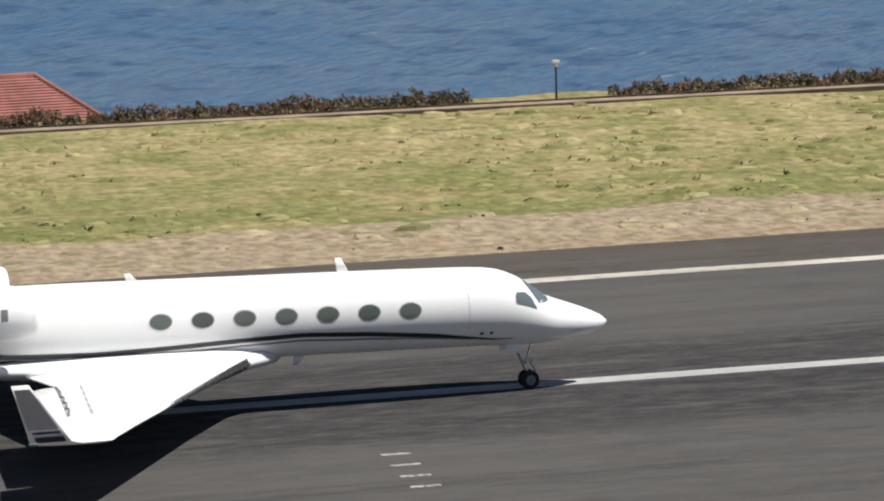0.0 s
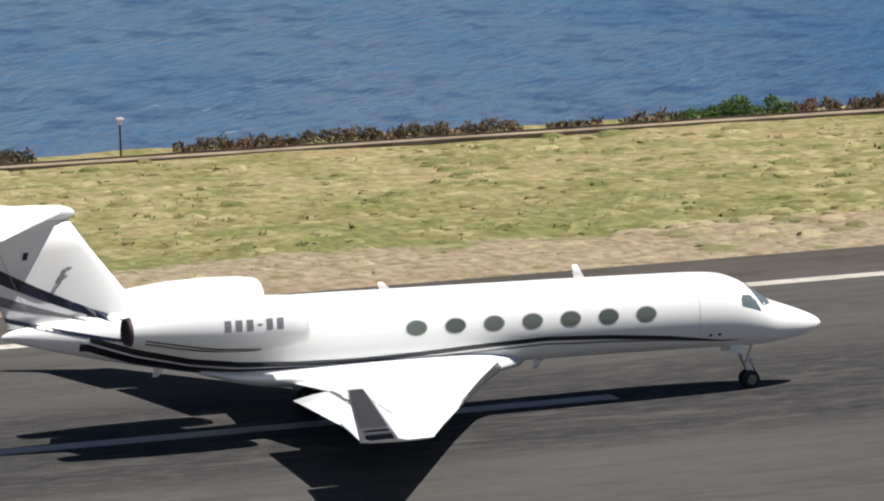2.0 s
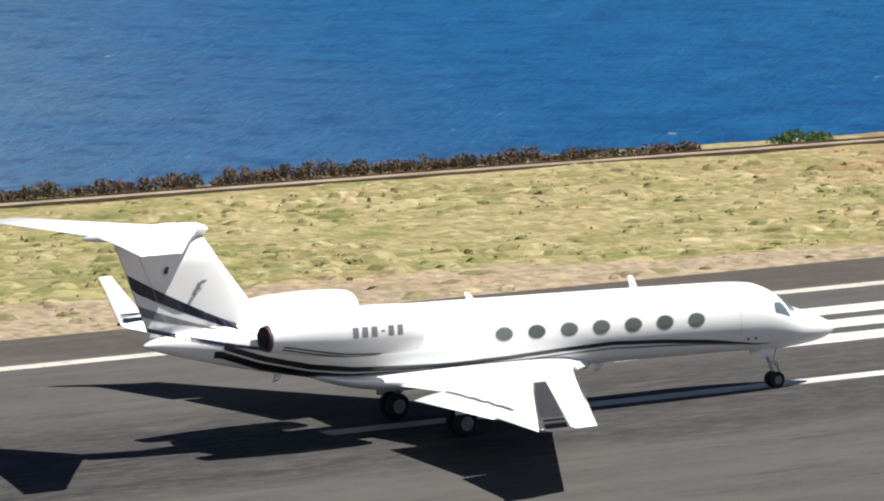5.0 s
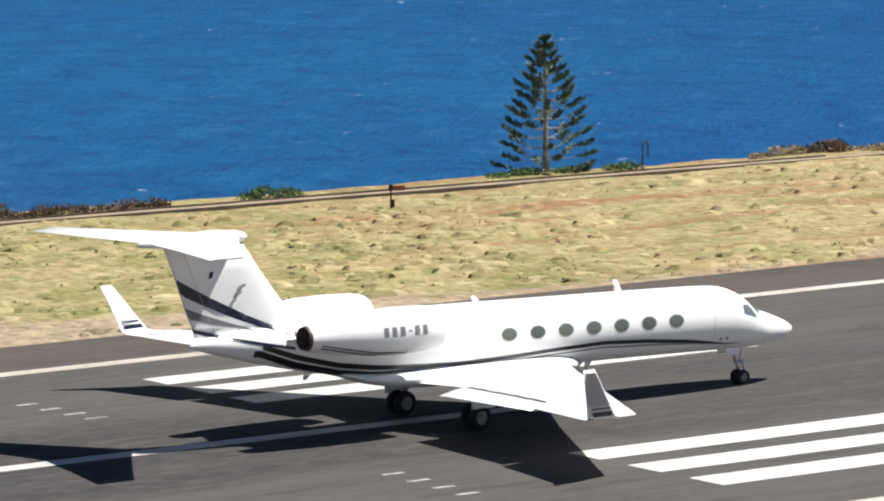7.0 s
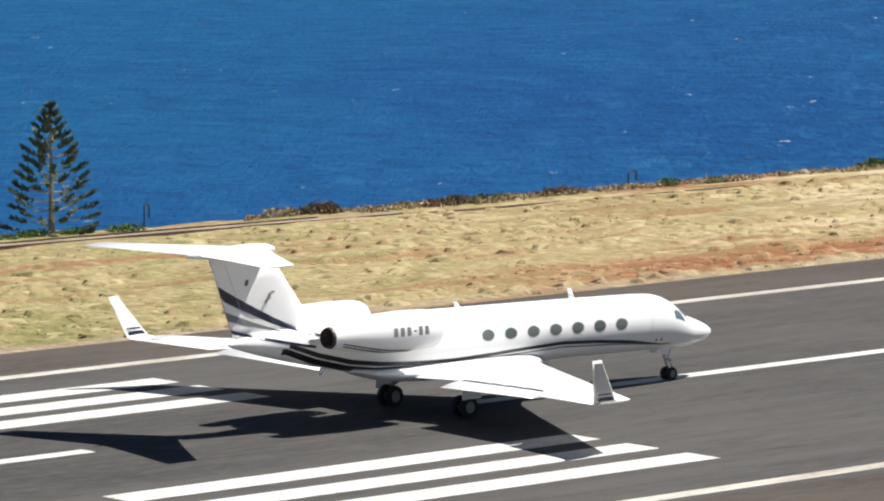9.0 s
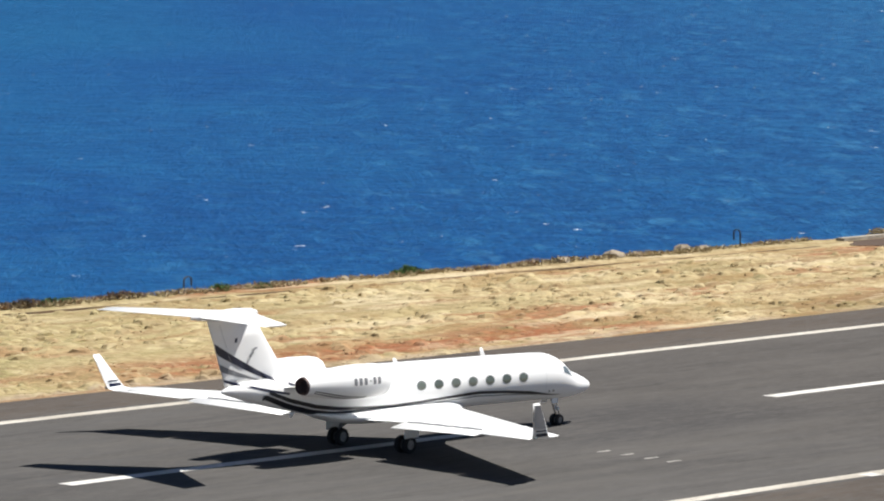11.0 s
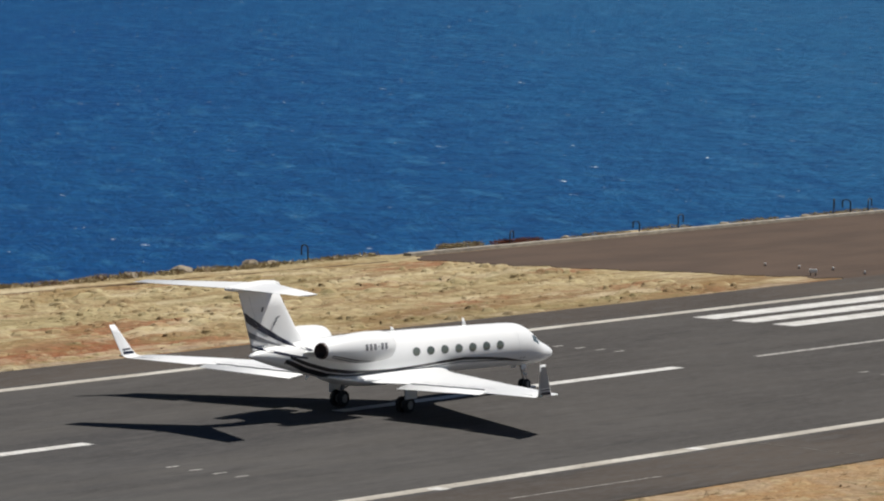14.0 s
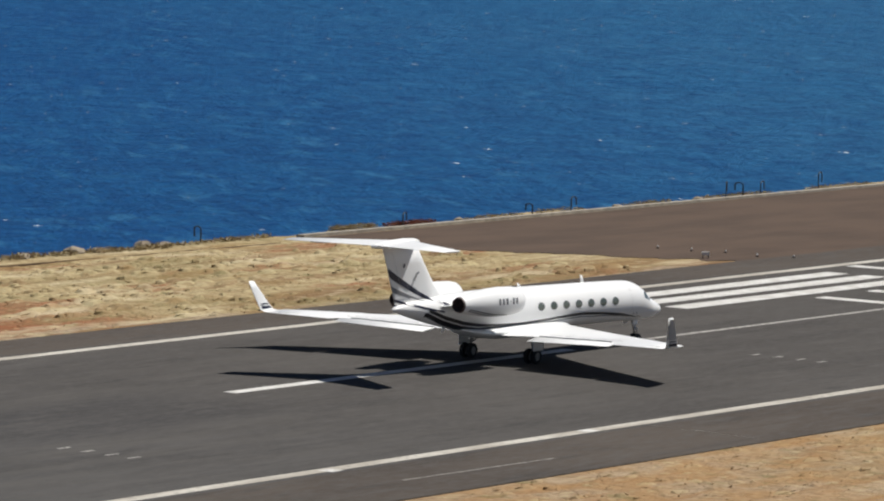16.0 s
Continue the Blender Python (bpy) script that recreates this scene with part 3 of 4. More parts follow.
def aerofoil(le, te, thick, n=10):
    """Chordwise loop of (s, dz), over the top from nose to tail and back below."""
    c = te - le
    up = []
    for i in range(n + 1):
        u = (1 - math.cos(math.pi * i / n)) / 2
        t = 5 * thick * (0.2969 * math.sqrt(u) - 0.126 * u - 0.3516 * u * u + 0.2843 * u**3 - 0.1015 * u**4)
        up.append((le + u * c, t * c))
    return up + [(s, -t * 0.8) for s, t in reversed(up[1:-1])]


def foil_mesh(name, sections, material, parent, label=""):
    """sections: (le, te, thick, place) where place(s, dz) gives the point."""
    rings = [[f(s, d) for s, d in aerofoil(le, te, th)] for le, te, th, f in sections]
    v, f = loft(rings)
    ob = mesh_object(name, v, f, material, parent, label, True)
    bm = bmesh.new()
    bm.from_mesh(ob.data)
    bmesh.ops.recalc_face_normals(bm, faces=bm.faces)
    bm.to_mesh(ob.data)
    bm.free()
    return ob


def wing_le(y):
    fillet = 0.75 * max(0.0, (2.3 - y) / 1.7) ** 2
    return 17.75 - 0.545 * (13.4 - y) - fillet


def wing_te(y):
    return float(np.interp(y, [0.8, 3.5, 4.3, 9.4, 9.6, 13.4], [17.75, 17.3, 17.4, 18.15, 19.15, 19.85]))


def wing_z(y):
    return 1.60 + 0.030 * y


def winglet_edges(u):
    return 17.75 + 0.75 * min(u / 0.14, 1.0) + 1.6 * u, 19.85 + 0.72 * u


def build_wing(jet, side):
    put = lambda y: (lambda s, d: Vector((-s, side * y, wing_z(y) + d)))
    ys = [0.6, 1.0, 1.4, 1.8, 2.3, 3.4, 4.3, 7.0, 9.4, 9.6, 12.0, 13.4]
    name = "wing"
    wing = foil_mesh(name, [(wing_le(y), wing_te(y), 0.115 - 0.003 * y, put(y)) for y in ys], WHITE, jet, "white swept wing")
    # blended tip and winglet, canted outwards
    tip = []
    for u in (0.0, 0.12, 0.25, 0.4, 0.6, 0.8, 1.0):
        bend = min(u / 0.3, 1.0) * radians(72)
        y = 13.4 + 0.42 * math.sin(min(u / 0.3, 1) * 1.25) + max(u - 0.25, 0) * 0.62
        z = wing_z(13.4) + (0.12 * (u / 0.25) ** 2 if u < 0.25 else 0.12 + (u - 0.25) / 0.75 * 1.66)
        le, te = winglet_edges(u)
        f = lambda s, d, y=y, z=z, b=bend: Vector((-s, side * (y - d * math.sin(b)), z + d * math.cos(b)))
        tip.append((le, te, 0.075, f))
    winglet = foil_mesh("winglet", tip, WHITE, wing, "upturned white winglet")
    # stripes across the winglet's outer and inner faces
    for k, (u0, u1, mat) in enumerate(((0.27, 0.34, NAVY), (0.38, 0.405, NAVY))):
        for face in (-1, 1):
            vs = []
            for u in (u0, u1):
                y = 13.4 + 0.42 * math.sin(1.25) + (u - 0.25) * 0.62
                z = wing_z(13.4) + 0.12 + (u - 0.25) / 0.75 * 1.66
                for w in (0.12, 0.45, 0.85):
                    le, te = winglet_edges(u)
                    s = le + (te - le) * w
                    vs.append((-s, side * (y + face * 0.066), z - face * 0.02))
            mesh_object("stripe", vs, [(0, 1, 4, 3), (1, 2, 5, 4)], mat, winglet, "navy stripe on the winglet")
    # shade on the outer face, added as a thin grey plate
    vs, fs = [], []
    for i in range(5):
        u = 0.44 + 0.13 * i
        y = 13.4 + 0.42 * math.sin(1.25) + (u - 0.25) * 0.62
        z = wing_z(13.4) + 0.12 + (u - 0.25) / 0.75 * 1.66
        le, te = winglet_edges(u)
        for w in (0.10, 0.5, 0.93):
            vs.append((-(le + (te - le) * w), side * (y + 0.07 * (1 - 0.45 * (u - 0.44))), z - 0.02))
        if i:
            k = 3 * i
            fs += [(k - 3, k - 2, k + 1, k), (k - 2, k - 1, k + 2, k + 1)]
    mesh_object("outer_shade", vs, fs, GREY_PAINT_AND_SHADE, winglet, "light grey plate for the shade on the winglet's outer face")
    # slotted flap, run out and drooped, with its dark slot and track fairings
    fl = []
    for y in (3.55, 6.0, 9.35):
        ch = 1.32 - 0.05 * y
        te = wing_te(y)
        f = lambda s, d, y=y, te=te: Vector((-te - (s - te) * math.cos(0.11) + d * 0.3, side * y, wing_z(y) - 0.03 - (s - te) * math.sin(0.11) + d))
        fl.append((te - 0.05, te + ch, 0.13, f))
    foil_mesh("flap", fl, WHITE, wing, "white flap run out behind the wing")
    # the slot shows as a ragged dark line: each spoiler panel ends a little out of step with the next
    bm = bmesh.new()
    steps = ((3.6, 0.0), (4.6, 0.06), (5.5, 0.01), (5.6, 0.09), (6.6, 0.03), (6.7, 0.11), (7.7, 0.03), (7.8, 0.11), (8.9, 0.03))
    for (ya, fa), (yb, fb) in zip(steps, steps[1:]):
        a = Vector((-wing_te(ya) + 0.05 + fa, side * ya, wing_z(ya) + 0.03 + fa * 0.12))
        b = Vector((-wing_te(yb) + 0.05 + fb, side * yb, wing_z(yb) + 0.03 + fb * 0.12))
        rod(bm, a, b, 0.036, n=6)
    part("slot", bm, SILVER, wing, "dark slot ahead of the flap")
    for y in (4.2, 6.4, 8.6):
        bm = bmesh.new()
        te = wing_te(y)
        bmesh.ops.create_icosphere(bm, subdivisions=2, radius=1.0, matrix=Matrix.Translation((-te + 0.1, side * y, wing_z(y) - 0.16)) @ Matrix.Diagonal((0.75, 0.08, 0.11, 1)))
        part("track_fairing", bm, WHITE, wing, smooth=True)
    for k in range(5):
        y0 = 3.9 + 1.08 * k
        vs = []
        for y, back in ((y0, 0.75), (y0 + 0.9, 0.75), (y0 + 0.9, 0.68), (y0, 0.68)):
            te = wing_te(y)
            le = wing_le(y)
            u = (te - back - le) / (te - le)
            th = 0.115 - 0.003 * y
            t = 5 * th * (0.2969 * math.sqrt(u) - 0.126 * u - 0.3516 * u * u + 0.2843 * u**3 - 0.1015 * u**4) * (te - le)
            vs.append((-(te - back), side * y, wing_z(y) + t + 0.008))
        mesh_object("spoiler_seam", vs, [(0, 1, 2, 3)], GREY_PAINT_AND_SHADE, wing)
    bm = bmesh.new()
    for y0, y1 in ((9.3, 13.0),):
        a, b = Vector((-(wing_te(y0) - 0.55), side * y0, wing_z(y0) + 0.06)), Vector((-(wing_te(y1) - 0.4), side * y1, wing_z(y1) + 0.045))
        rod(bm, a, b, 0.015, n=5)
    part("aileron_gap", bm, GREY_PAINT_AND_SHADE, wing)
    # polished leading edge
    vs, fs = [], []
    for i, y in enumerate((1.6, 4.5, 9.0, 13.2)):
        le = wing_le(y)
        th = 0.115 - 0.003 * y
        for s, d in ((0.12, 0.62), (0.0, 0.0), (0.12, -0.55)):
            c = wing_te(y) - le
            vs.append((-(le - 0.012 + s), side * y, wing_z(y) + d * th * c * 0.42))
        if i:
            k = 3 * i
            fs += [(k - 3, k - 2, k + 1, k), (k - 2, k - 1, k + 2, k + 1)]
    mesh_object("leading_edge", vs, fs, CHROME, wing, "bare metal leading edge", True)
    bm = bmesh.new()
    bmesh.ops.create_icosphere(bm, subdivisions=2, radius=1.0, matrix=Matrix.Translation((-19.95, side * 13.9, wing_z(13.4) + 0.12)) @ Matrix.Diagonal((0.16, 0.05, 0.05, 1)))
    part("tip_light", bm, SHIELD, wing, smooth=True)
    return wing


def build_engine(jet, side):
    prof = [(17.55, 0.56), (17.5, 0.64), (17.62, 0.72), (18.1, 0.79), (19.2, 0.82), (20.4, 0.78), (21.4, 0.66), (22.3, 0.52), (22.85, 0.44)]
    cy, cz, n = side * 2.12, 3.72, 28
    at = lambda s, r, k: (-s, cy + r * math.cos(6.28318 * k / n), cz + r * math.sin(6.28318 * k / n) + (s - 20) * 0.012)
    v, f = loft([[at(s, r, k) for k in range(n)] for s, r in prof], cap=False)
    eng = mesh_object("engine", v, f, WHITE, jet, "white engine nacelle on the rear fuselage", True)
    v, f = loft([[at(s, r, k) for k in range(n)] for s, r in ((17.56, 0.56), (17.51, 0.63), (17.53, 0.67), (17.66, 0.735))], cap=False)
    lip = mesh_object("intake_lip", v, f, WHITE, eng, "white intake lip", True)
    v, f = loft([[at(s, r, k) for k in range(n)] for s, r in ((17.56, 0.56), (18.2, 0.52), (18.25, 0.05))], cap=False)
    mesh_object("intake", v, f, BLACK, eng, "dark intake throat", True)
    v, f = loft([[at(s, r, k) for k in range(n)] for s, r in ((22.80, 0.43), (22.9, 0.415), (23.0, 0.39), (22.95, 0.36), (22.2, 0.33), (22.15, 0.02))], cap=False)
    mesh_object("nozzle", v, f, SOOT, eng, "sooty dark exhaust nozzle", True)
    # pylon
    put = lambda y, z: (lambda s, d: Vector((-s, side * y, z + d)))
    foil_mesh("pylon", [(18.2, 22.7, 0.07, put(0.75, 3.55)), (18.6, 22.4, 0.07, put(1.55, 3.66))], WHITE, eng, "white engine pylon")
    # thin dark trim sweeping along the nacelle's lower side
    for a0, a1, mat, nm in ((-0.60, -0.50, NAVY, "trim_line"), (-0.84, -0.72, NAVY, "trim_line")):
        vs, fs = [], []
        m = 14
        for i in range(m):
            s = 19.0 + 3.5 * i / (m - 1)
            r = float(np.interp(s, [p[0] for p in prof[2:]], [p[1] for p in prof[2:]])) + 0.008
            lift = 0.55 * (i / (m - 1)) ** 1.5
            for a in (a0 - 0.5 + lift, a1 - 0.5 + lift):
                vs.append((-s, cy + side * r * math.cos(a), cz + r * math.sin(a) + (s - 20) * 0.012))
            if i:
                q = (2 * i - 2, 2 * i - 1, 2 * i + 1, 2 * i)
                fs.append(q if side > 0 else q[::-1])
        mesh_object(nm, vs, fs, mat, eng, "dark trim line on the nacelle", True)
    # the registration, as plain bars
    x = 18.42
    for w in (0.20, 0.20, 0.14, 0.20, 0.20, 0.20):
        vs = []
        h0, h1 = (-0.10, 0.24) if w > 0.15 else (0.05, 0.11)
        for s in (x, x + w):
            r = float(np.interp(s, [p[0] for p in prof[2:]], [p[1] for p in prof[2:]])) + 0.01
            for h in (h0, (h0 + h1) / 2, h1):
                a = math.asin(h / r)
                vs.append((-s, cy + side * r * math.cos(a), cz + r * math.sin(a) + (s - 20) * 0.012))
        mesh_object("letter_bar", vs, [(0, 1, 4, 3), (1, 2, 5, 4)], SILVER, eng, "plain grey bar of the registration")
        x += w + 0.13
    return eng


def wheel(name, parent, radius, width, at):
    bm = bmesh.new()
    prof = [(radius * 0.55, -0.5), (radius * 0.8, -0.52), (radius * 0.95, -0.42), (radius, -0.2), (radius, 0.2), (radius * 0.95, 0.42), (radius * 0.8, 0.52), (radius * 0.55, 0.5)]
    n = 24
    rings = [[Vector((r * math.cos(6.28318 * k / n), w * width, r * math.sin(6.28318 * k / n))) for k in range(n)] for r, w in prof]
    v, f = loft(rings, cap=False)
    tyre = mesh_object(name, v, f, RUBBER, parent, "black rubber tyre", True)
    tyre.location = at
    bm = bmesh.new()
    rod(bm, (0, -width * 0.40, 0), (0, width * 0.40, 0), radius * 0.57, n=16)
    for k in range(6):
        a = k * math.pi / 3
        rod(bm, (0.33 * radius * math.cos(a), -width * 0.46, 0.33 * radius * math.sin(a)), (0.33 * radius * math.cos(a), width * 0.46, 0.33 * radius * math.sin(a)), radius * 0.07, n=6)
    part("rim", bm, RIM_METAL, tyre, "grey wheel rim")
    return tyre


def build_jet():
    jet = tagged(new("business_jet"), "white twin-engine business jet with navy stripes rolling on its wheels", "airplane")
    n = 40
    ss = sorted(set([0, 0.04, 0.09] + [round(0.15 + 0.12 * i, 3) for i in range(36)] + [4.6 + 0.5 * i for i in range(30)] + [19.6 + 0.35 * i for i in range(18)] + [25.8, 25.95, 26.05, 26.1]))
    rings = [[hull(s, 2 * math.pi * k / n) for k in range(n)] for s in ss]
    v, f = loft(rings)
    body = mesh_object("fuselage", v, [q[::-1] for q in f], WHITE, jet, "glossy white fuselage", True)
    # wing-body fairing
    fair = [(10.0, 0.25, 1.75, 1.52), (10.6, 0.85, 2.0, 1.42), (11.5, 1.18, 2.15, 1.34), (13.0, 1.34, 2.2, 1.29), (15.5, 1.38, 2.2, 1.29), (17.5, 1.30, 2.15, 1.38), (19.0, 1.05, 2.1, 1.62), (20.2, 0.5, 2.2, 2.0)]
    rr = []
    for i in range(41):
        s = 10.0 + 10.2 * i / 40
        w, t, b = smooth_table(fair, s)
        rr.append([(-s, -w * math.cos(2 * math.pi * k / 24), (t + b) / 2 + (t - b) / 2 * math.sin(2 * math.pi * k / 24)) for k in range(24)])
    v, f = loft(rr)
    mesh_object("belly_fairing", v, [q[::-1] for q in f], WHITE, jet, smooth=True)
    # cabin windows
    for mirror in (False, True):
        for i in range(7):
            s0 = 6.29 + 1.233 * i
            z0 = 2.83 + 0.022 * (s0 - 6.3)
            for nm, rx, rz, out, mat in (("window_frame", 0.345, 0.238, 0.006, GREY_PAINT_AND_SHADE), ("window", 0.315, 0.208, 0.012, GLASS)):
                rows = []
                for k in range(13):
                    u = math.cos(math.pi * k / 12)
                    h = rz * math.sqrt(max(0.0, 1 - u * u)) + 0.004
                    s = s0 - rx * u
                    rows.append((s, hull_angle(s, z0 - h), hull_angle(s, z0 + h)))
                skin_patch(nm, rows, mat, body, out, mirror, "oval grey-green cabin window" if nm == "window" else "")
        # cockpit glazing: side pane, corner pane and half of the windscreen
        skin_patch("cockpit_window", [(2.40, 0.30, 0.36), (2.52, 0.29, 0.62), (2.70, 0.28, 0.72), (2.98, 0.27, 0.62), (3.05, 0.28, 0.50)], SHIELD, body, 0.008, mirror, "dark cockpit side window")
        skin_patch("windscreen", [(1.92, 0.95, 1.50), (2.1, 0.72, 1.52), (2.3, 0.55, 1.53), (2.42, 0.75, 1.53), (2.56, 1.0, 1.53), (2.64, 1.2, 1.53)], SHIELD, body, 0.008, mirror, "dark cockpit windscreen")
        # cheat lines
        for off, w, mat, s0, s1 in ((0.0, 0.07, BLACK, 3.1, 23.6), (-0.17, 0.030, SILVER, 4.4, 17.5), (-0.27, 0.085, BLACK, 15.5, 23.9)):
            rows = []
            for i in range(70):
                s = s0 + (s1 - s0) * i / 69
                taper = min(1, (s - s0) / 3.0 + 0.15)
                z = line_z(s) + off * min(1.0, (s - s0) / 6.0 + 0.35)
                wide = w * taper * (1.0 + 0.35 * min(1.0, max(0.0, (s - 16) / 4)))
                rows.append((s, hull_angle(s, z - wide), hull_angle(s, z + wide)))
            skin_patch("cheat_line", rows, mat, body, 0.012, mirror, "black cheat line" if mat is BLACK else "thin silver cheat line")
        # small static ports low behind the nose, and the radome joint
        for s in (3.75, 4.05):
            rows = [(s + 0.05 * k, hull_angle(s, 1.92), hull_angle(s, 2.0)) for k in range(3)]
            skin_patch("static_port", rows, BLACK, body, 0.012, mirror)
        skin_patch("radome_joint", [(1.0, -1.4, 1.5), (1.015, -1.4, 1.5)], GREY_PAINT_AND_SHADE, body, 0.006, mirror)
        skin_patch("door_seam", [(4.5, -0.45, 0.75), (4.512, -0.45, 0.75)], GREY_PAINT_AND_SHADE, body, 0.006, mirror)
    # aerials
    for s, h, low in ((7.95, 0.42, False), (14.2, 0.22, False), (9.3, 0.30, True), (21.3, 0.25, True)):
        top, bot, w = smooth_table(HULL, s)
        z0, z1 = (bot + 0.03, bot - h) if low else (top - 0.03, top + h)
        f = lambda z, dx: (lambda q, d: Vector((-q - dx, d, z)))
        foil_mesh("blade_aerial", [(s - 0.16, s + 0.2, 0.14, f(z0, 0)), (s - 0.07, s + 0.1, 0.16, f(z1, 0.16))], WHITE, body, "small white blade aerial")
    # wings
    for side in (-1, 1):
        build_wing(jet, side)
        build_engine(jet, side)
    # fin, rudder line, tailplane
    up = lambda z: (lambda s, d: Vector((-s, d, z)))
    fin = foil_mesh("fin", [(20.6, 25.9, 0.05, up(3.80)), (21.75, 26.0, 0.075, up(4.15)), (22.35, 26.25, 0.085, up(4.75)), (23.3, 26.7, 0.085, up(6.0)), (24.0, 27.1, 0.085, up(7.0))], WHITE, jet, "white swept tail fin with navy stripes")

    def fin_band(pts, mat, label):
        # pts: (s, z low, z high), laid on both faces
        for side in (-1, 1):
            vs, fs = [], []
            for i, (s, z0, z1) in enumerate(pts):
                for z in (z0, z1):
                    le = float(np.interp(z, [3.8, 4.15, 4.75, 6.0, 7.0], [20.6, 21.75, 22.35, 23.3, 24.0]))
                    te = float(np.interp(z, [3.8, 4.15, 4.75, 6.0, 7.0], [25.9, 26.0, 26.25, 26.7, 27.1]))
                    u = min(max((s - le) / (te - le), 0.0), 1.0)
                    th = 0.085 if z > 4.6 else 0.06
                    d = 5 * th * (0.2969 * math.sqrt(u) - 0.126 * u - 0.3516 * u * u + 0.2843 * u**3 - 0.1015 * u**4) * (te - le)
                    top, bot, w = smooth_table(HULL, min(s, 26.0))
                    q = (z - (top + bot) / 2) / ((top - bot) / 2)
                    body_w = w * math.sqrt(max(0, 1 - q * q))
                    vs.append((-min(s, te - 0.01), side * (max(d * 0.93, body_w) + 0.014), z))
                if i:
                    fs.append((2 * i - 2, 2 * i - 1, 2 * i + 1, 2 * i))
            mesh_object("fin_stripe", vs, fs, mat, fin, label)

    def swoop(s0, z0, s1, z1, w0, w1, bow, m=16):
        out = []
        for i in range(m):
            u = i / (m - 1)
            z = z0 + (z1 - z0) * (u - bow * u * (1 - u))
            w = w0 + (w1 - w0) * u
            out.append((s0 + (s1 - s0) * u, z - w / 2, z + w / 2))
        return out

    fin_band(swoop(21.6, 3.50, 26.62, 5.64, 0.10, 0.46, 0.28), NAVY, "broad navy stripe on the fin")
    fin_band(swoop(23.6, 3.92, 26.35, 4.72, 0.04, 0.34, 0.2), SILVER, "grey stripe on the fin")
    fin_band(swoop(22.4, 3.25, 26.05, 4.08, 0.10, 0.14, 0.2), NAVY, "thin navy stripe at the fin's foot")
    for side in (-1, 1):
        mesh_object("rudder_gap", [(-25.35, side * 0.155, 4.3), (-25.37, side * 0.155, 4.3), (-26.35, side * 0.10, 6.7), (-26.33, side * 0.10, 6.7)], [(0, 1, 2, 3)], GREY_PAINT_AND_SHADE, fin)
        # a small grey emblem of slanted bars
        for dx, z0, z1, w in ((0.0, 5.22, 5.46, 0.16), (0.13, 5.06, 5.27, 0.14), (-0.16, 5.42, 5.52, 0.2)):
            x = 24.28 + dx
            mesh_object("emblem_bar", [(-x - w / 2, side * 0.19, z0), (-x + w / 2, side * 0.19, z0), (-x + w / 2 + 0.12, side * 0.185, z1), (-x - w / 2 + 0.12, side * 0.185, z1)], [(0, 1, 2, 3)], SILVER, fin, "small grey emblem")
        mesh_object("emblem_bar", [(-25.28, side * 0.17, 5.82), (-25.42, side * 0.165, 5.82), (-25.36, side * 0.165, 6.04), (-25.22, side * 0.17, 6.04)], [(0, 1, 2, 3)], NAVY, fin, "small dark lettering bar")
    out = lambda y: (lambda s, d: Vector((-s, y, 7.13 + 0.012 * abs(y) + d)))
    foil_mesh("tailplane", [(27.45, 28.85, 0.09, out(-5.45)), (25.75, 28.15, 0.09, out(-2.6)), (24.1, 27.6, 0.09, out(0)), (25.75, 28.15, 0.09, out(2.6)), (27.45, 28.85, 0.09, out(5.45))], WHITE, jet, "white swept tailplane on top of the fin")
    rr = []
    for s, r, zz in ((23.75, 0.03, 7.12), (23.85, 0.12, 7.13), (24.2, 0.22, 7.14), (25.2, 0.27, 7.15), (26.6, 0.24, 7.14), (27.6, 0.14, 7.13), (28.1, 0.05, 7.12)):
        rr.append([(-s, r * 0.85 * math.cos(2 * math.pi * k / 16), zz + r * math.sin(2 * math.pi * k / 16)) for k in range(16)])
    v, f = loft(rr)
    mesh_object("bullet_fairing", v, [q[::-1] for q in f], WHITE, jet, smooth=True)
    # nose gear
    gear = bmesh.new()
    rod(gear, (-2.85, 0, 1.5), (-2.42, 0, 0.42), 0.07, 0.055)
    rod(gear, (-2.3, 0, 1.45), (-2.55, 0, 0.75), 0.035)
    rod(gear, (-2.42, -0.22, 0.28), (-2.42, 0.22, 0.28), 0.04)
    rod(gear, (-2.42, 0, 0.45), (-2.42, 0, 0.28), 0.06)
    rod(gear, (-2.30, 0, 0.75), (-2.20, 0, 0.52), 0.03)
    rod(gear, (-2.20, 0, 0.52), (-2.40, 0, 0.34), 0.03)
    nose_gear = part("nose_gear", gear, CHROME, jet, "silver nose gear leg")
    lamp_bm = bmesh.new()
    rod(lamp_bm, (-2.38, 0, 0.86), (-2.30, 0, 0.86), 0.09, n=14)
    part("taxi_lamp", lamp_bm, WHITE_LAMP, nose_gear)
    for y in (-0.35, 0.35):
        bm = bmesh.new()
        box(bm, -3.2, -2.75, y - 0.012, y + 0.012, 1.2, 1.5, 0.008)
        part("gear_door", bm, WHITE, nose_gear)
    wheels = [(wheel("nose_wheel", nose_gear, 0.275, 0.19, (-2.42, y, 0.32)), 0.275) for y in (-0.17, 0.17)]
    for side in (-1, 1):
        gear = bmesh.new()
        rod(gear, (-15.55, side * 2.05, 1.65), (-15.9, side * 2.19, 0.45), 0.11, 0.085)
        rod(gear, (-15.2, side * 1.5, 1.5), (-15.8, side * 2.15, 0.85), 0.05)
        rod(gear, (-15.9, side * 2.19 - 0.38, 0.43), (-15.9, side * 2.19 + 0.38, 0.43), 0.06)
        main = part("main_gear", gear, RIM_METAL, jet, "silver main gear leg")
        bm = bmesh.new()
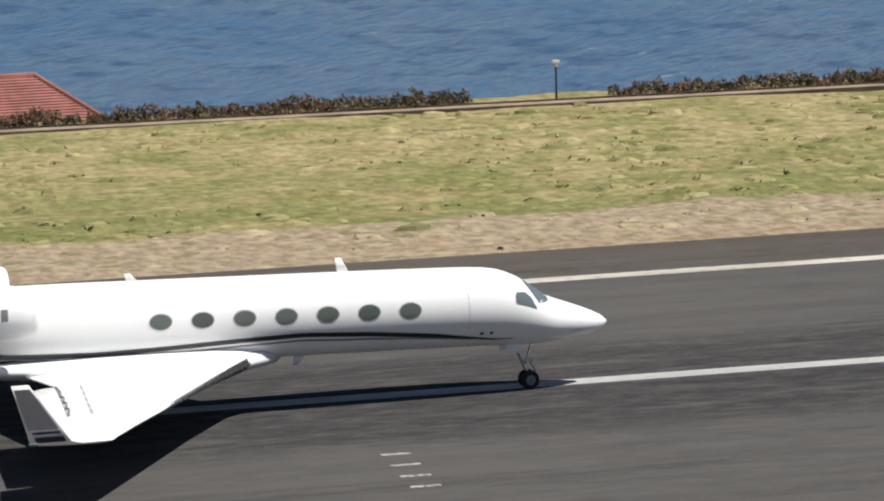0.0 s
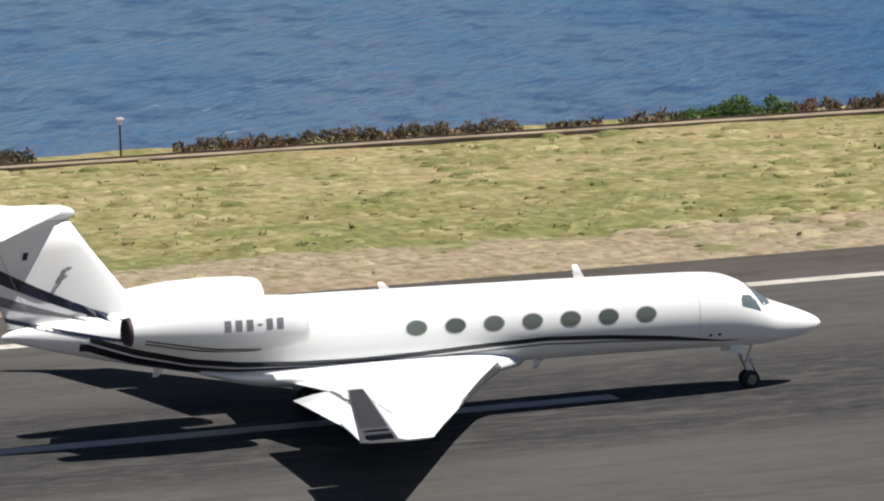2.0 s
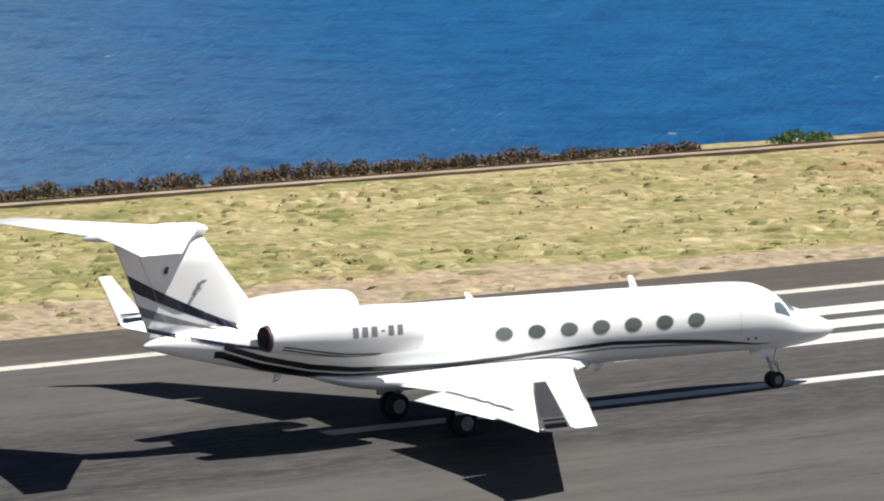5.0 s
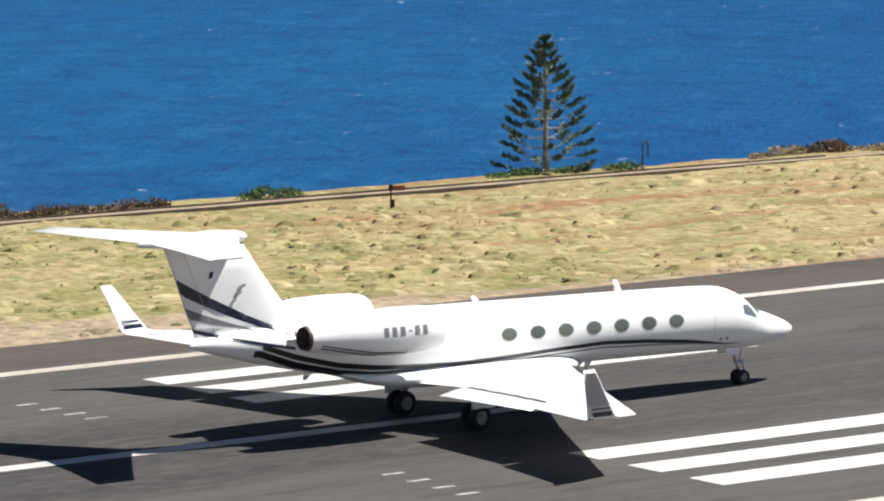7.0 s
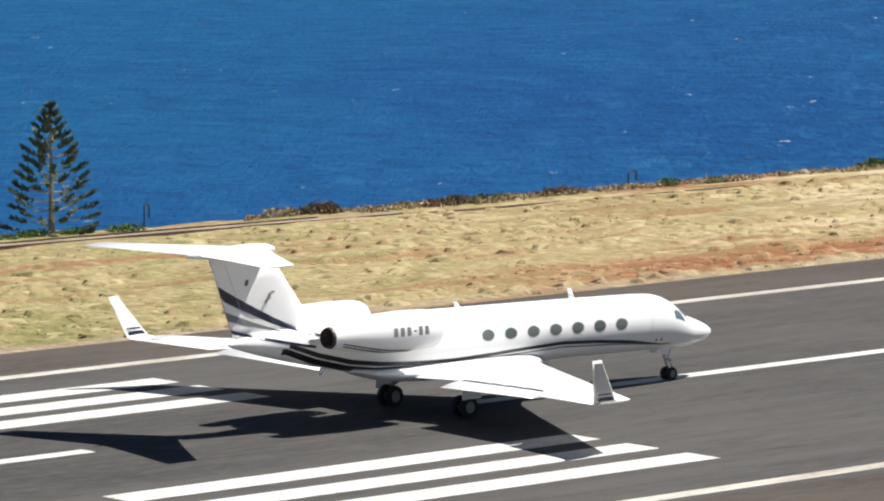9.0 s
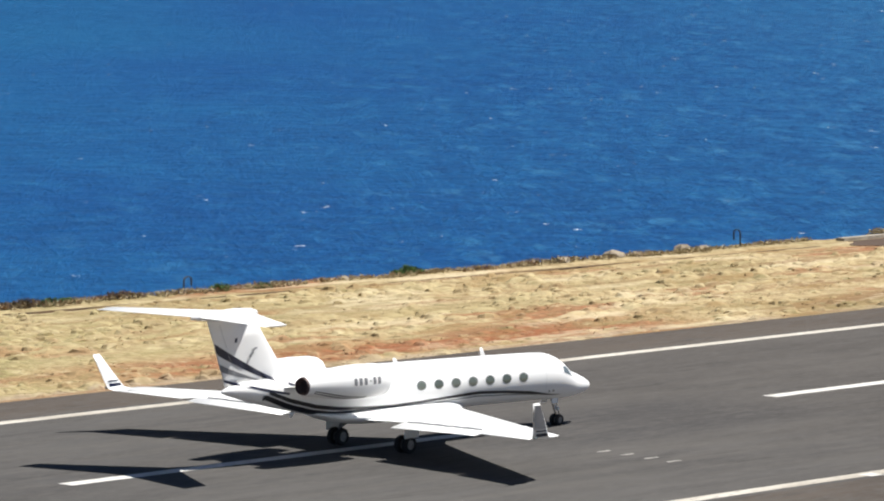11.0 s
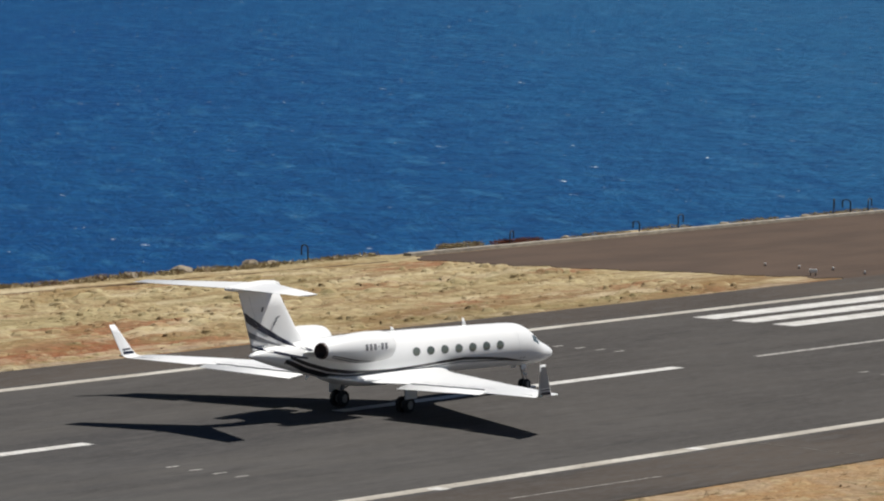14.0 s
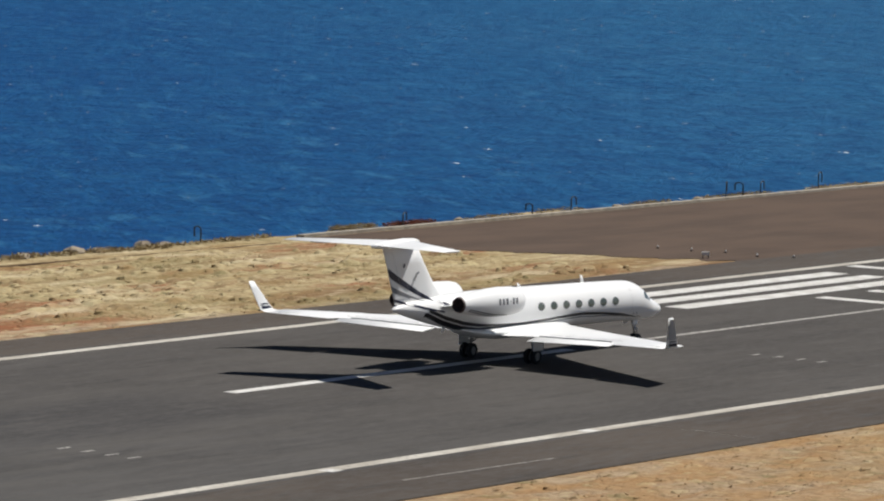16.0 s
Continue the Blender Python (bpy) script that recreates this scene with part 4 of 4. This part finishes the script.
        box(bm, -16.35, -15.35, side * 2.55 - 0.02, side * 2.55 + 0.02, 0.75, 1.6, 0.015)
        part("gear_door", bm, WHITE, main)
        for dy in (-0.24, 0.24):
            wheels.append((wheel("main_wheel", main, 0.43, 0.26, (-15.9, side * 2.19 + dy, 0.43)), 0.43))
    # full length, drawn out evenly
    for ob in jet.children_recursive:
        if any(ob is w for w, _ in wheels):
            ob.location.x *= LENGTH
        elif ob.parent.name.split(".")[0] not in ("nose_wheel", "main_wheel"):
            for v in ob.data.vertices:
                v.co.x *= LENGTH
    return jet, wheels


jet, wheels = build_jet()


# ---- the seaward rim: kerb, path, hedges, scrub, tree ----
def strip(name, x0, x1, off0, off1, z0, z1, material, label, category, step=3.0):
    """A low band that follows the rim, between two distances inside it."""
    rings = []
    n = int((x1 - x0) / step)
    for i in range(n + 1):
        x = x0 + (x1 - x0) * i / n
        y = rim(x)
        wob = noise.noise(Vector((x * 0.2, off0, 0))) * 0.05
        a, b, lo, hi = y - off0 + wob, y - off1 + wob, z0, z1 + noise.noise(Vector((x * 0.9, off1, 4))) * 0.03
        rings.append([(x, a, lo), (x, a + 0.03, hi), (x, b - 0.03, hi), (x, b, lo)])
    v, f = loft(rings)
    return tagged(mesh_object(name, v, [q[::-1] for q in f], material), label, category, kind="structure")


DARK_STONE = simple("dark_basalt_kerb", (0.085, 0.060, 0.042), 0.95, vary=0.5, scale=0.6)
PATH = simple("dusty_concrete_path", (0.33, 0.255, 0.175), 0.95, vary=0.35, scale=0.5)
strip("kerb", -200, 173, 4.0, 3.86, -0.3, 0.10, DARK_STONE, "low dark stone kerb along the cliff path", "kerb")
strip("pavement", -200, 173, 3.83, 2.95, -0.3, 0.09, PATH, "dusty concrete path along the cliff edge", "path")
strip("kerb", -200, 168, 2.92, 2.78, -0.3, 0.16, DARK_STONE, "low dark stone kerb at the cliff edge", "kerb")
EARTH = simple("trodden_brown_earth", (0.17, 0.115, 0.070), 0.95, vary=0.5, scale=0.5)
strip("kerb", 173, 249, 3.98, 3.82, -0.3, 0.03, EARTH, "low worn earth ridge along the cliff edge", "kerb")
strip("kerb", 254, 420, 1.85, 1.1, -0.3, 0.16, CONCRETE, "pale concrete kerb round the turning pad", "kerb")


def hedge(x0, x1, height, material, label, seed, leaf=0.17, depth=0.55, off=0.75, columns=True, density=330):
    """A bushy row: stems, and clumps of leaves that rise unevenly."""
    rng = random.Random(seed)
    thing = tagged(new("shrub_row"), label, "shrub", "shrubs along the cliff edge")
    clumps, bm = [], bmesh.new()
    x = x0
    while x < x1:
        end = min((x - x0), (x1 - x)) / max(x1 - x0, 0.1)
        h = 0.75 * height * rng.uniform(0.62, 1.12) * (0.72 + 0.6 * min(end * 2.2, 0.5))
        y = rim(x) - off + rng.uniform(-0.2, 0.2)
        rx = rng.uniform(0.16, 0.34) if columns else rng.uniform(0.35, 0.7)
        for k in range(2 if columns else 1):
            z = h * (0.33 + 0.36 * k)
            clumps.append((x + rng.uniform(-0.08, 0.08), y, z - 0.05, rx * (1 - 0.2 * k), depth * (1 - 0.25 * k), h * (0.36 if columns else 0.5)))
        rod(bm, (x, y, -0.25), (x + rng.uniform(-0.1, 0.1), y, h * 0.6), 0.035, 0.012, n=5)
        x += rx * rng.uniform(0.9, 1.7)
    tagged(part("stems", bm, BARK, thing), kind="stuff")
    v, f = leaf_cloud(rng, clumps, leaf, int(density * (x1 - x0 + 0.5) * height), 0.8)
    mesh_object("foliage", v, f, material, thing)
    return thing


BROWN = "dry brown hedge of upright leafy stems on the cliff edge"
ROW = [(30.9, 38.7, 1.0), (39.2, 45.7, 0.95), (45.8, 52.2, 0.95), (52.5, 55.6, 1.1), (62.2, 66.8, 0.85), (67.0, 71.7, 0.9), (72.0, 74.5, 0.95), (74.9, 77.6, 0.75), (79.3, 81.3, 0.6), (82.7, 85.3, 0.6), (90.6, 92.8, 0.8), (93.4, 96.7, 0.95), (96.9, 99.8, 0.9), (100.0, 103.4, 0.95), (104.1, 108.1, 1.1), (108.3, 111.7, 1.15), (111.9, 115.6, 0.95), (121.5, 125.3, 0.7), (125.5, 129.7, 0.65)]
for i, (a, b, h) in enumerate(ROW):
    hedge(a, b, 0.92 * h + 0.08, HEDGE, BROWN, 100 + i, off=2.2)
hedge(115.7, 121.3, 1.0, HEDGE, BROWN, 129, off=2.2)
hedge(85.3, 87.6, 1.0, GREEN, "low green leafy bush on the cliff edge", 130, off=2.1, columns=False, leaf=0.16)
hedge(86.9, 88.4, 1.6, GREEN, "rounded dark green bush on the cliff edge", 131, off=2.1, columns=False, leaf=0.14, density=500)
hedge(88.5, 90.8, 1.2, GREEN, "low green leafy bush on the cliff edge", 132, off=2.1, columns=False, leaf=0.16)
hedge(134.0, 136.9, 1.1, GREEN, "low green leafy bush on the cliff edge", 133, off=2.1, columns=False, leaf=0.16)
hedge(149.1, 151.6, 0.7, GREEN, "low green leafy bush at the pine's foot", 134, columns=False)
hedge(153.0, 154.6, 0.6, GREEN, "low green leafy bush at the pine's foot", 135, columns=False)
hedge(156.1, 157.6, 0.5, GREEN, "small dark green bush on the cliff edge", 136, columns=False)
hedge(165.5, 168.4, 0.75, SCRUB, "straw-coloured scrub mound on the cliff edge", 137, columns=False)
hedge(168.1, 171.0, 1.05, HEDGE, "rounded brown scrub mound on the cliff edge", 138, columns=False, density=420)
DRY = "low straw-coloured scrub on the cliff edge"
SCRUBS = [(171.9, 174.9, 0.4), (175.9, 180.4, 0.45), (183.0, 185.5, 0.55), (188.5, 194.5, 0.45), (196.5, 203.1, 0.5), (204.1, 208.6, 0.55), (213.6, 220.4, 0.5), (221.4, 228.8, 0.65), (230.3, 237.1, 0.55), (239.1, 242.5, 0.5), (245.0, 250.8, 0.5)]
for i, (a, b, h) in enumerate(SCRUBS):
    hedge(a, b, 0.7 * h, SCRUB, DRY, 150 + i, columns=False, leaf=0.15, off=0.3, density=260)
hedge(177.9, 180.4, 0.6, HEDGE, "low rust-brown scrub on the cliff edge", 171, columns=False)
hedge(180.8, 182.9, 0.6, GREEN, "low green bush on the cliff edge", 172, columns=False)
hedge(185.7, 188.5, 0.6, HEDGE, "low rust-brown scrub on the cliff edge", 173, columns=False)
hedge(194.9, 195.9, 0.6, GREEN, "small green bush on the cliff edge", 174, columns=False)
hedge(198.1, 199.1, 0.5, GREEN, "small green bush on the cliff edge", 175, columns=False)
hedge(211.6, 212.9, 0.95, GREEN, "round dark green bush on the cliff edge", 176, columns=False, density=600, off=0.2)
RUST = leaf_material("rust_red_scrub", (0.22, 0.06, 0.04), (0.15, 0.07, 0.045))
hedge(259.5, 263.8, 0.75, SCRUB, DRY, 177, columns=False, off=0.3)
hedge(266.2, 271.1, 0.6, RUST, "low rust-red scrub on the cliff edge", 178, columns=False, off=0.3)
for i, (a, b) in enumerate(((276, 282), (284, 290), (296, 302), (306, 316), (322, 332))):
    hedge(a, b, 0.4, SCRUB, DRY, 180 + i, columns=False, off=0.2, density=160)


rng_s = random.Random(61)
x = 172.0
while x < 252:
    w = rng_s.uniform(1.2, 3.2)
    hedge(x, x + w, rng_s.uniform(0.22, 0.45), SCRUB, DRY, int(x * 7), columns=False, leaf=0.24, off=rng_s.uniform(0.6, 1.6), density=170)
    x += w + rng_s.uniform(0.1, 1.6)


def rock(x, y, r, seed):
    rng = random.Random(seed)
    bm = bmesh.new()
    bmesh.ops.create_icosphere(bm, subdivisions=2, radius=r)
    for v in bm.verts:
        k = 1 + noise.noise(v.co * (1.8 / r) + Vector((seed, 0, 0))) * 0.45
        v.co = Vector((v.co.x * k * 1.3, v.co.y * k, v.co.z * k * 0.75 + r * 0.25))
    ob = part("rock", bm, ROCK)
    ob.matrix_basis = pose(x, y, -0.08, 0, 0, rng.uniform(0, 360))
    tagged(ob, "pale weathered rock on the cliff edge", "rock", "rocks along the cliff edge")


rr = random.Random(5)
for x, r in ((71.8, 0.38), (93.1, 0.3), (181.8, 0.4), (187.0, 0.35), (192.5, 0.45), (194.5, 0.35), (201.0, 0.4), (206.1, 0.45), (216.5, 0.4), (223.4, 0.5), (226.3, 0.6), (231.7, 0.75), (233.7, 0.5), (238.6, 0.8), (240.6, 0.55), (247.4, 0.4), (274.4, 0.45), (294.6, 0.4), (305.6, 0.45)):
    rock(x, rim(x) - rr.uniform(0.2, 0.9), r * 0.75, int(x * 10))


def build_pine(x, y, base, height):
    """A young column pine: whorls of upswept limbs with dense needle sleeves."""
    rng = random.Random(21)
    tree = tagged(new("pine_tree"), "conical green island pine with open tiers of upswept branches", "tree")
    bm = bmesh.new()
    m = 12
    for i in range(m):
        z0, z1 = base + height * i / m, base + height * (i + 1) / m
        r = lambda z: 0.17 * (1 - (z - base) / height) + 0.025
        rod(bm, (x, y, z0), (x, y, z1), r(z0), r(z1), n=9, caps=(i in (0, m - 1)))
    part("trunk", bm, PINE_BARK, tree)
    limbs = bmesh.new()
    verts, faces = [], []

    def needle(p, d, k):
        w = d.orthogonal().normalized()
        w.rotate(Matrix.Rotation(rng.uniform(0, 6.28), 3, d))
        n = len(verts)
        verts.extend([p - w * k * 0.28, p + d * k, p + w * k * 0.28])
        faces.append((n, n + 1, n + 2))

    tiers = 15
    for t in range(tiers):
        u = t / (tiers - 1)
        z = base + height * (0.10 + 0.88 * u ** 0.92)
        reach = 2.75 * (1 - u) ** 0.9 + 0.2
        k = 5
        turn = rng.uniform(0, 6.28)
        for b in range(k):
            a = turn + 2 * math.pi * b / k + rng.uniform(-0.14, 0.14)
            length = reach * rng.uniform(0.84, 1.1)
            rise = 0.22 + 0.42 * u
            pts = []
            for j in range(9):
                q = j / 8
                pts.append(Vector((x + math.cos(a) * length * q, y + math.sin(a) * length * q, z + length * (rise * q * q * 1.25 - 0.20 * q) )))
            for j in range(0, 8, 2):
                rod(limbs, pts[j], pts[j + 2], 0.035 * (1 - j / 9), 0.035 * (1 - (j + 2) / 9), n=5, caps=False)
            start = 0.60 - 0.2 * u if u < 0.75 else 0.15
            for j in range(int(22 + 46 * min(length, 1.6) / 1.6)):
                q = start + (1 - start) * rng.random() ** 0.6
                i = min(int(q * 8), 7)
                p = pts[i].lerp(pts[i + 1], q * 8 - i)
                way = (pts[i + 1] - pts[i]).normalized()
                spread = Vector((rng.gauss(0, 1), rng.gauss(0, 1), rng.gauss(0, 1) * 0.6))
                p = p + spread * 0.07 * (1.25 - 0.5 * q)
                needle(p, (way * 1.0 + spread * 0.35 + Vector((0, 0, 0.25))).normalized(), rng.uniform(0.16, 0.30))
    for _ in range(140):
        q = rng.random()
        needle(Vector((x, y, base + height * (0.9 + 0.1 * q))), Vector((rng.gauss(0, 1), rng.gauss(0, 1), 1.2)).normalized(), 0.22)
    tagged(part("limbs", limbs, PINE_BARK, tree), kind="stuff")
    mesh_object("crown", verts, faces, PINE, tree)


build_pine(153.1, 64.9, -0.6, 7.5)


# ---- posts, hoops, boards and lights ----
def lamp_post(x, y, h):
    thing = tagged(new("marker_post"), "slim dark post with a white lamp head on the cliff edge", "post")
    bm = bmesh.new()
    rod(bm, (0, 0, -0.3), (0, 0, h - 0.25), 0.05, 0.04)
    rod(bm, (0, 0, -0.1), (0, 0, 0.08), 0.14, 0.12)
    part("pole", bm, DARK_STEEL, thing)
    bm = bmesh.new()
    box(bm, -0.16, 0.16, -0.1, 0.1, h - 0.1, h + 0.02, 0.02)
    rod(bm, (0, 0, h - 0.28), (0, 0, h - 0.08), 0.07, 0.10)
    part("lamp_head", bm, WHITE_LAMP, thing)
    thing.matrix_basis = pose(x, y, 0)


lamp_post(59.5, 66.8, 1.75)


def hoop(w, h):
    """A bent steel pipe standing on two feet."""
    thing = tagged(new("pipe_hoop"), "dark steel pipe hoop standing at the cliff edge", "pipe hoop", "pipe hoops along the edge")
    bm = bmesh.new()
    pts = [Vector((-w / 2, 0, -0.25))] + [Vector((-w / 2 * math.cos(math.pi * i / 8), 0, h - w / 2 + w / 2 * math.sin(math.pi * i / 8))) for i in range(9)] + [Vector((w / 2, 0, h * 0.42))]
    for a, b in zip(pts, pts[1:]):
        rod(bm, a, b, 0.045, n=8)
    part("pipe", bm, DARK_STEEL, thing)
    bm = bmesh.new()
    rod(bm, (-w / 2, 0, -0.1), (-w / 2, 0, 0.1), 0.12, 0.1)
    part("foot", bm, CONCRETE, thing)
    return thing


first = hoop(0.5, 1.35)
first.matrix_basis = pose(158.2, 63.2, 0, 0, 0, 20)
for x, y, turn, k in ((192.6, 61.6, 15, 0.9), (243.9, 59.4, 70, 1.1), (267.1, 58.9, 20, 0.9), (282.5, 58.8, 70, 0.8), (288.3, 58.8, 10, 1.0), (309.2, 58.7, 30, 1.15), (311.0, 58.7, 80, 1.0), (314.4, 58.7, 15, 0.95), (323.0, 58.7, 15, 1.25)):
    c = copy_thing(first, pose(x, y, 0, 0, 0, turn))
    c.scale = (1.8, 1, k * 0.85)


def sign_board(x, y):
    thing = tagged(new("sign_board"), "small faded red board on a dark post in dry grass", "sign")
    bm = bmesh.new()
    box(bm, -0.11, 0.11, -0.09, 0.09, -0.1, 0.42, 0.015)
    rod(bm, (-0.06, 0, 0.3), (-0.06, 0, 1.05), 0.04)
    part("post", bm, DARK_STEEL, thing)
    bm = bmesh.new()
    box(bm, 0.02, 0.62, -0.04, 0.04, 0.86, 1.10, 0.015)
    part("board", bm, SIGN_RED, thing)
    bm = bmesh.new()
    box(bm, -0.16, 0.03, -0.08, 0.08, 0.86, 1.16, 0.015)
    part("lamp_box", bm, DARK_STEEL, thing)
    thing.matrix_basis = pose(x, y, 0, 0, 0, -33)


sign_board(137.5, 56.1)


def edge_light(x, y, tall=0.1):
    thing = tagged(new("edge_light"), "small white edge light on a short stem", "light", "edge lights")
    bm = bmesh.new()
    rod(bm, (0, 0, -0.05), (0, 0, tall), 0.035)
    rod(bm, (0, 0, -0.06), (0, 0, 0.03), 0.12)
    part("stem", bm, DARK_STEEL, thing)
    bm = bmesh.new()
    bmesh.ops.create_uvsphere(bm, u_segments=12, v_segments=8, radius=0.075, matrix=Matrix.Translation((0, 0, tall + 0.05)))
    part("lens", bm, WHITE_LAMP, thing, smooth=True)
    thing.matrix_basis = pose(x, y, 0)


for x, y in ((266.3, 35.7), (266.3, 32.8), (267.0, 30.4), (266.2, 27.2), (267.0, 24.7)):
    edge_light(x, y)
edge_light(90.7, 21.8, 0.06)


def unit_box(x, y):
    thing = tagged(new("signal_box"), "small pale signal box on dark legs beside the runway", "signal box")
    bm = bmesh.new()
    box(bm, -0.45, 0.45, -0.25, 0.25, 0.35, 0.75, 0.04)
    part("housing", bm, WHITE_LAMP, thing)
    for sx in (-0.3, 0.3):
        bm = bmesh.new()
        rod(bm, (sx, 0, -0.1), (sx, 0, 0.38), 0.06)
        part("leg", bm, DARK_STEEL, thing)
    thing.matrix_basis = pose(x, y, 0, 0, 0, -50) @ Matrix.Scale(0.6, 4)


unit_box(262.3, 28.9)
for x, y in ((176.2, -22.0), (155.1, -22.3)):
    thing = bar("paint_blot", x, x + 0.9, y - 0.55, y + 0.28, label="pale paint blot on the side stripe")
    thing.location.z = 0.005


def build_house():
    """A house below the rim, of which the red hipped roof shows."""
    house = tagged(new("house"), "cream house below the cliff path with a red tiled hip roof", "house")
    x0, x1, y0, y1, base, eave, ridge = 24.0, 42.5, 75.6, 86.0, -6.2, -1.95, 0.72
    bm = bmesh.new()
    box(bm, x0, x1, y0, y1, base, eave + 0.05)
    part("wall", bm, PLASTER, house)
    o = 0.5
    a, b, c, d = (x0 - o, y0 - o, eave), (x1 + o, y0 - o, eave), (x1 + o, y1 + o, eave), (x0 - o, y1 + o, eave)
    ym = (y0 + y1) / 2
    e, f = (x0 + 4, ym, ridge), (x1 - 3.4, ym, ridge)
    v = [a, b, c, d, e, f]
    v += [(p[0], p[1], p[2] - 0.18) for p in (a, b, c, d)]
    roof = mesh_object("roof", v, [(0, 1, 5, 4), (1, 2, 5), (2, 3, 4, 5), (3, 0, 4), (0, 6, 7, 1), (1, 7, 8, 2), (2, 8, 9, 3), (3, 9, 6, 0), (9, 8, 7, 6)], ROOF_TILE, house, "red clay tile roof")
    n = 26
    for i in range(n):
        bm = bmesh.new()
        u = (i + 0.5) / n
        y, z = y0 - o + (ym - y0 + o) * u, eave + (ridge - eave) * u
        xa, xb = a[0] + (e[0] - a[0]) * u, b[0] + (f[0] - b[0]) * u
        rod(bm, (xa, y, z + 0.015), (xb, y, z + 0.015), 0.05, n=6)
        part("tile_course", bm, ROOF_TILE, roof)
    bm = bmesh.new()
    rod(bm, Vector(f) + Vector((0, 0, 0.04)), Vector(b) + Vector((0, 0, 0.04)), 0.11, n=8)
    rod(bm, Vector(e) + Vector((0, 0, 0.04)), Vector(f) + Vector((0, 0, 0.04)), 0.11, n=8)
    part("ridge_tile", bm, ROOF_TILE, roof)


build_house()


# ---- turf ----
def build_tufts():
    rng = random.Random(77)
    verts, faces = [], []

    def blade(x, y, z, h, w, lean):
        a = rng.uniform(0, 6.28)
        dx, dy = math.cos(a) * w, math.sin(a) * w
        n = len(verts)
        verts.extend([(x - dx, y - dy, z), (x + dx, y + dy, z), (x + rng.gauss(0, lean), y + rng.gauss(0, lean), z + h)])
        faces.append((n, n + 1, n + 2))

    def mound(x, y, z, r, h):
        # a low cushion of grass: two uneven rings and a crown
        n, k = len(verts), 8
        for ring, lift in ((1.0, 0.0), (0.62, 0.72)):
            for i in range(k):
                a = 6.28318 * i / k + rng.uniform(-0.2, 0.2)
                q = r * ring * rng.uniform(0.75, 1.25)
                verts.append((x + 1.35 * q * math.cos(a), y + q * 0.8 * math.sin(a), z + h * lift * rng.uniform(0.7, 1.2)))
        verts.append((x + rng.gauss(0, r * 0.1), y, z + h))
        for i in range(k):
            j = (i + 1) % k
            faces.append((n + i, n + j, n + k + j, n + k + i))
            faces.append((n + k + i, n + k + j, n + 2 * k))

    def spot():
        if rng.random() < 0.88:
            x = rng.uniform(22, 265)
            return x, rng.uniform(26.6, rim(x) - 4.4)
        return rng.uniform(136, 220), rng.uniform(-44, -31.4)

    for _ in range(6200):
        x, y = spot()
        if x > 251.5 and y > 0 and y < 59:
            continue
        patch = noise.noise(Vector((x * 0.06, y * 0.12, 40)))
        if rng.random() > 0.45 + patch * 0.9:
            continue
        if 0 < y < 35 - max(0, x - 80) * 0.14 and rng.random() < 0.75:
            continue
        r = rng.uniform(0.16, 0.6) * rng.uniform(0.7, 1.1)
        z = ground_height(x, y) - 0.03
        h = (0.05 + 0.28 * r) * rng.uniform(0.7, 1.2) * (1.15 if x < 130 else 0.8)
        mound(x, y, z, r, h)
        for _ in range(int(2 + 4 * r)):
            px, py = x + rng.gauss(0, r * 0.6), y + rng.gauss(0, r * 0.4)
            blade(px, py, z + h * 0.4, h * rng.uniform(0.5, 0.9), rng.uniform(0.04, 0.08), 0.16)
    for _ in range(3000):
        x, y = rng.uniform(70, 252), rng.uniform(26.8, 58.5)
        if y > rim(x) - 4.6:
            continue
        if rng.random() > 0.5 + 1.4 * noise.noise(Vector((x * 0.05, y * 0.10, 71))):
            continue
        r = rng.uniform(0.25, 0.85)
        mound(x, y, ground_height(x, y) - 0.03, r, rng.uniform(0.12, 0.34) if x > 95 else rng.uniform(0.10, 0.26))
    for _ in range(9000):
        x, y = spot()
        if x > 251.5 and y > 0 and y < 59:
            continue
        if x > 150 and y > 0 and rng.random() < 0.6:
            continue
        r = rng.uniform(0.1, 0.45)
        mound(x, y, ground_height(x, y) - 0.02, r, rng.uniform(0.03, 0.075))
    ob = mesh_object("grass_tufts", verts, faces, TUFTS)
    tagged(ob, "tufts of yellow-green and straw grass on the verge", "grass", kind="stuff")


build_tufts()


# ---- what moves ----
ROLL = [(0, 41.91), (0.5, 47.29), (1, 52.63), (1.5, 57.90), (2, 62.96), (2.5, 68.26), (3, 73.64), (3.5, 79.02), (4, 84.41), (6.5, 111.41), (7, 116.68), (7.5, 122.14), (8, 127.70), (10.5, 155.61), (11, 161.22), (11.5, 166.76), (12, 172.23), (12.5, 177.75), (13, 183.28), (13.5, 188.74), (14, 194.12), (14.5, 199.36), (15, 204.59), (15.5, 209.82), (16, 215.06)]


def jet_x(t):
    return smooth_table(ROLL, t)[0]


def motions():
    """The jet rolls along the centreline and its wheels turn with it."""
    walk(jet, [(i / 4, pose(jet_x(i / 4) + 0.21, 0.344, -0.054, 0, 0.218, 1.4)) for i in range(65)])
    for tyre, radius in wheels:
        at = tuple(tyre.location)
        rows = []
        for i in range(481):
            t = i / 30
            turn = (jet_x(t) - jet_x(0)) / radius
            rows.append((t, Matrix.Translation(at) @ Matrix.Rotation(turn, 4, "Y")))
        walk(tyre, rows)


motions()
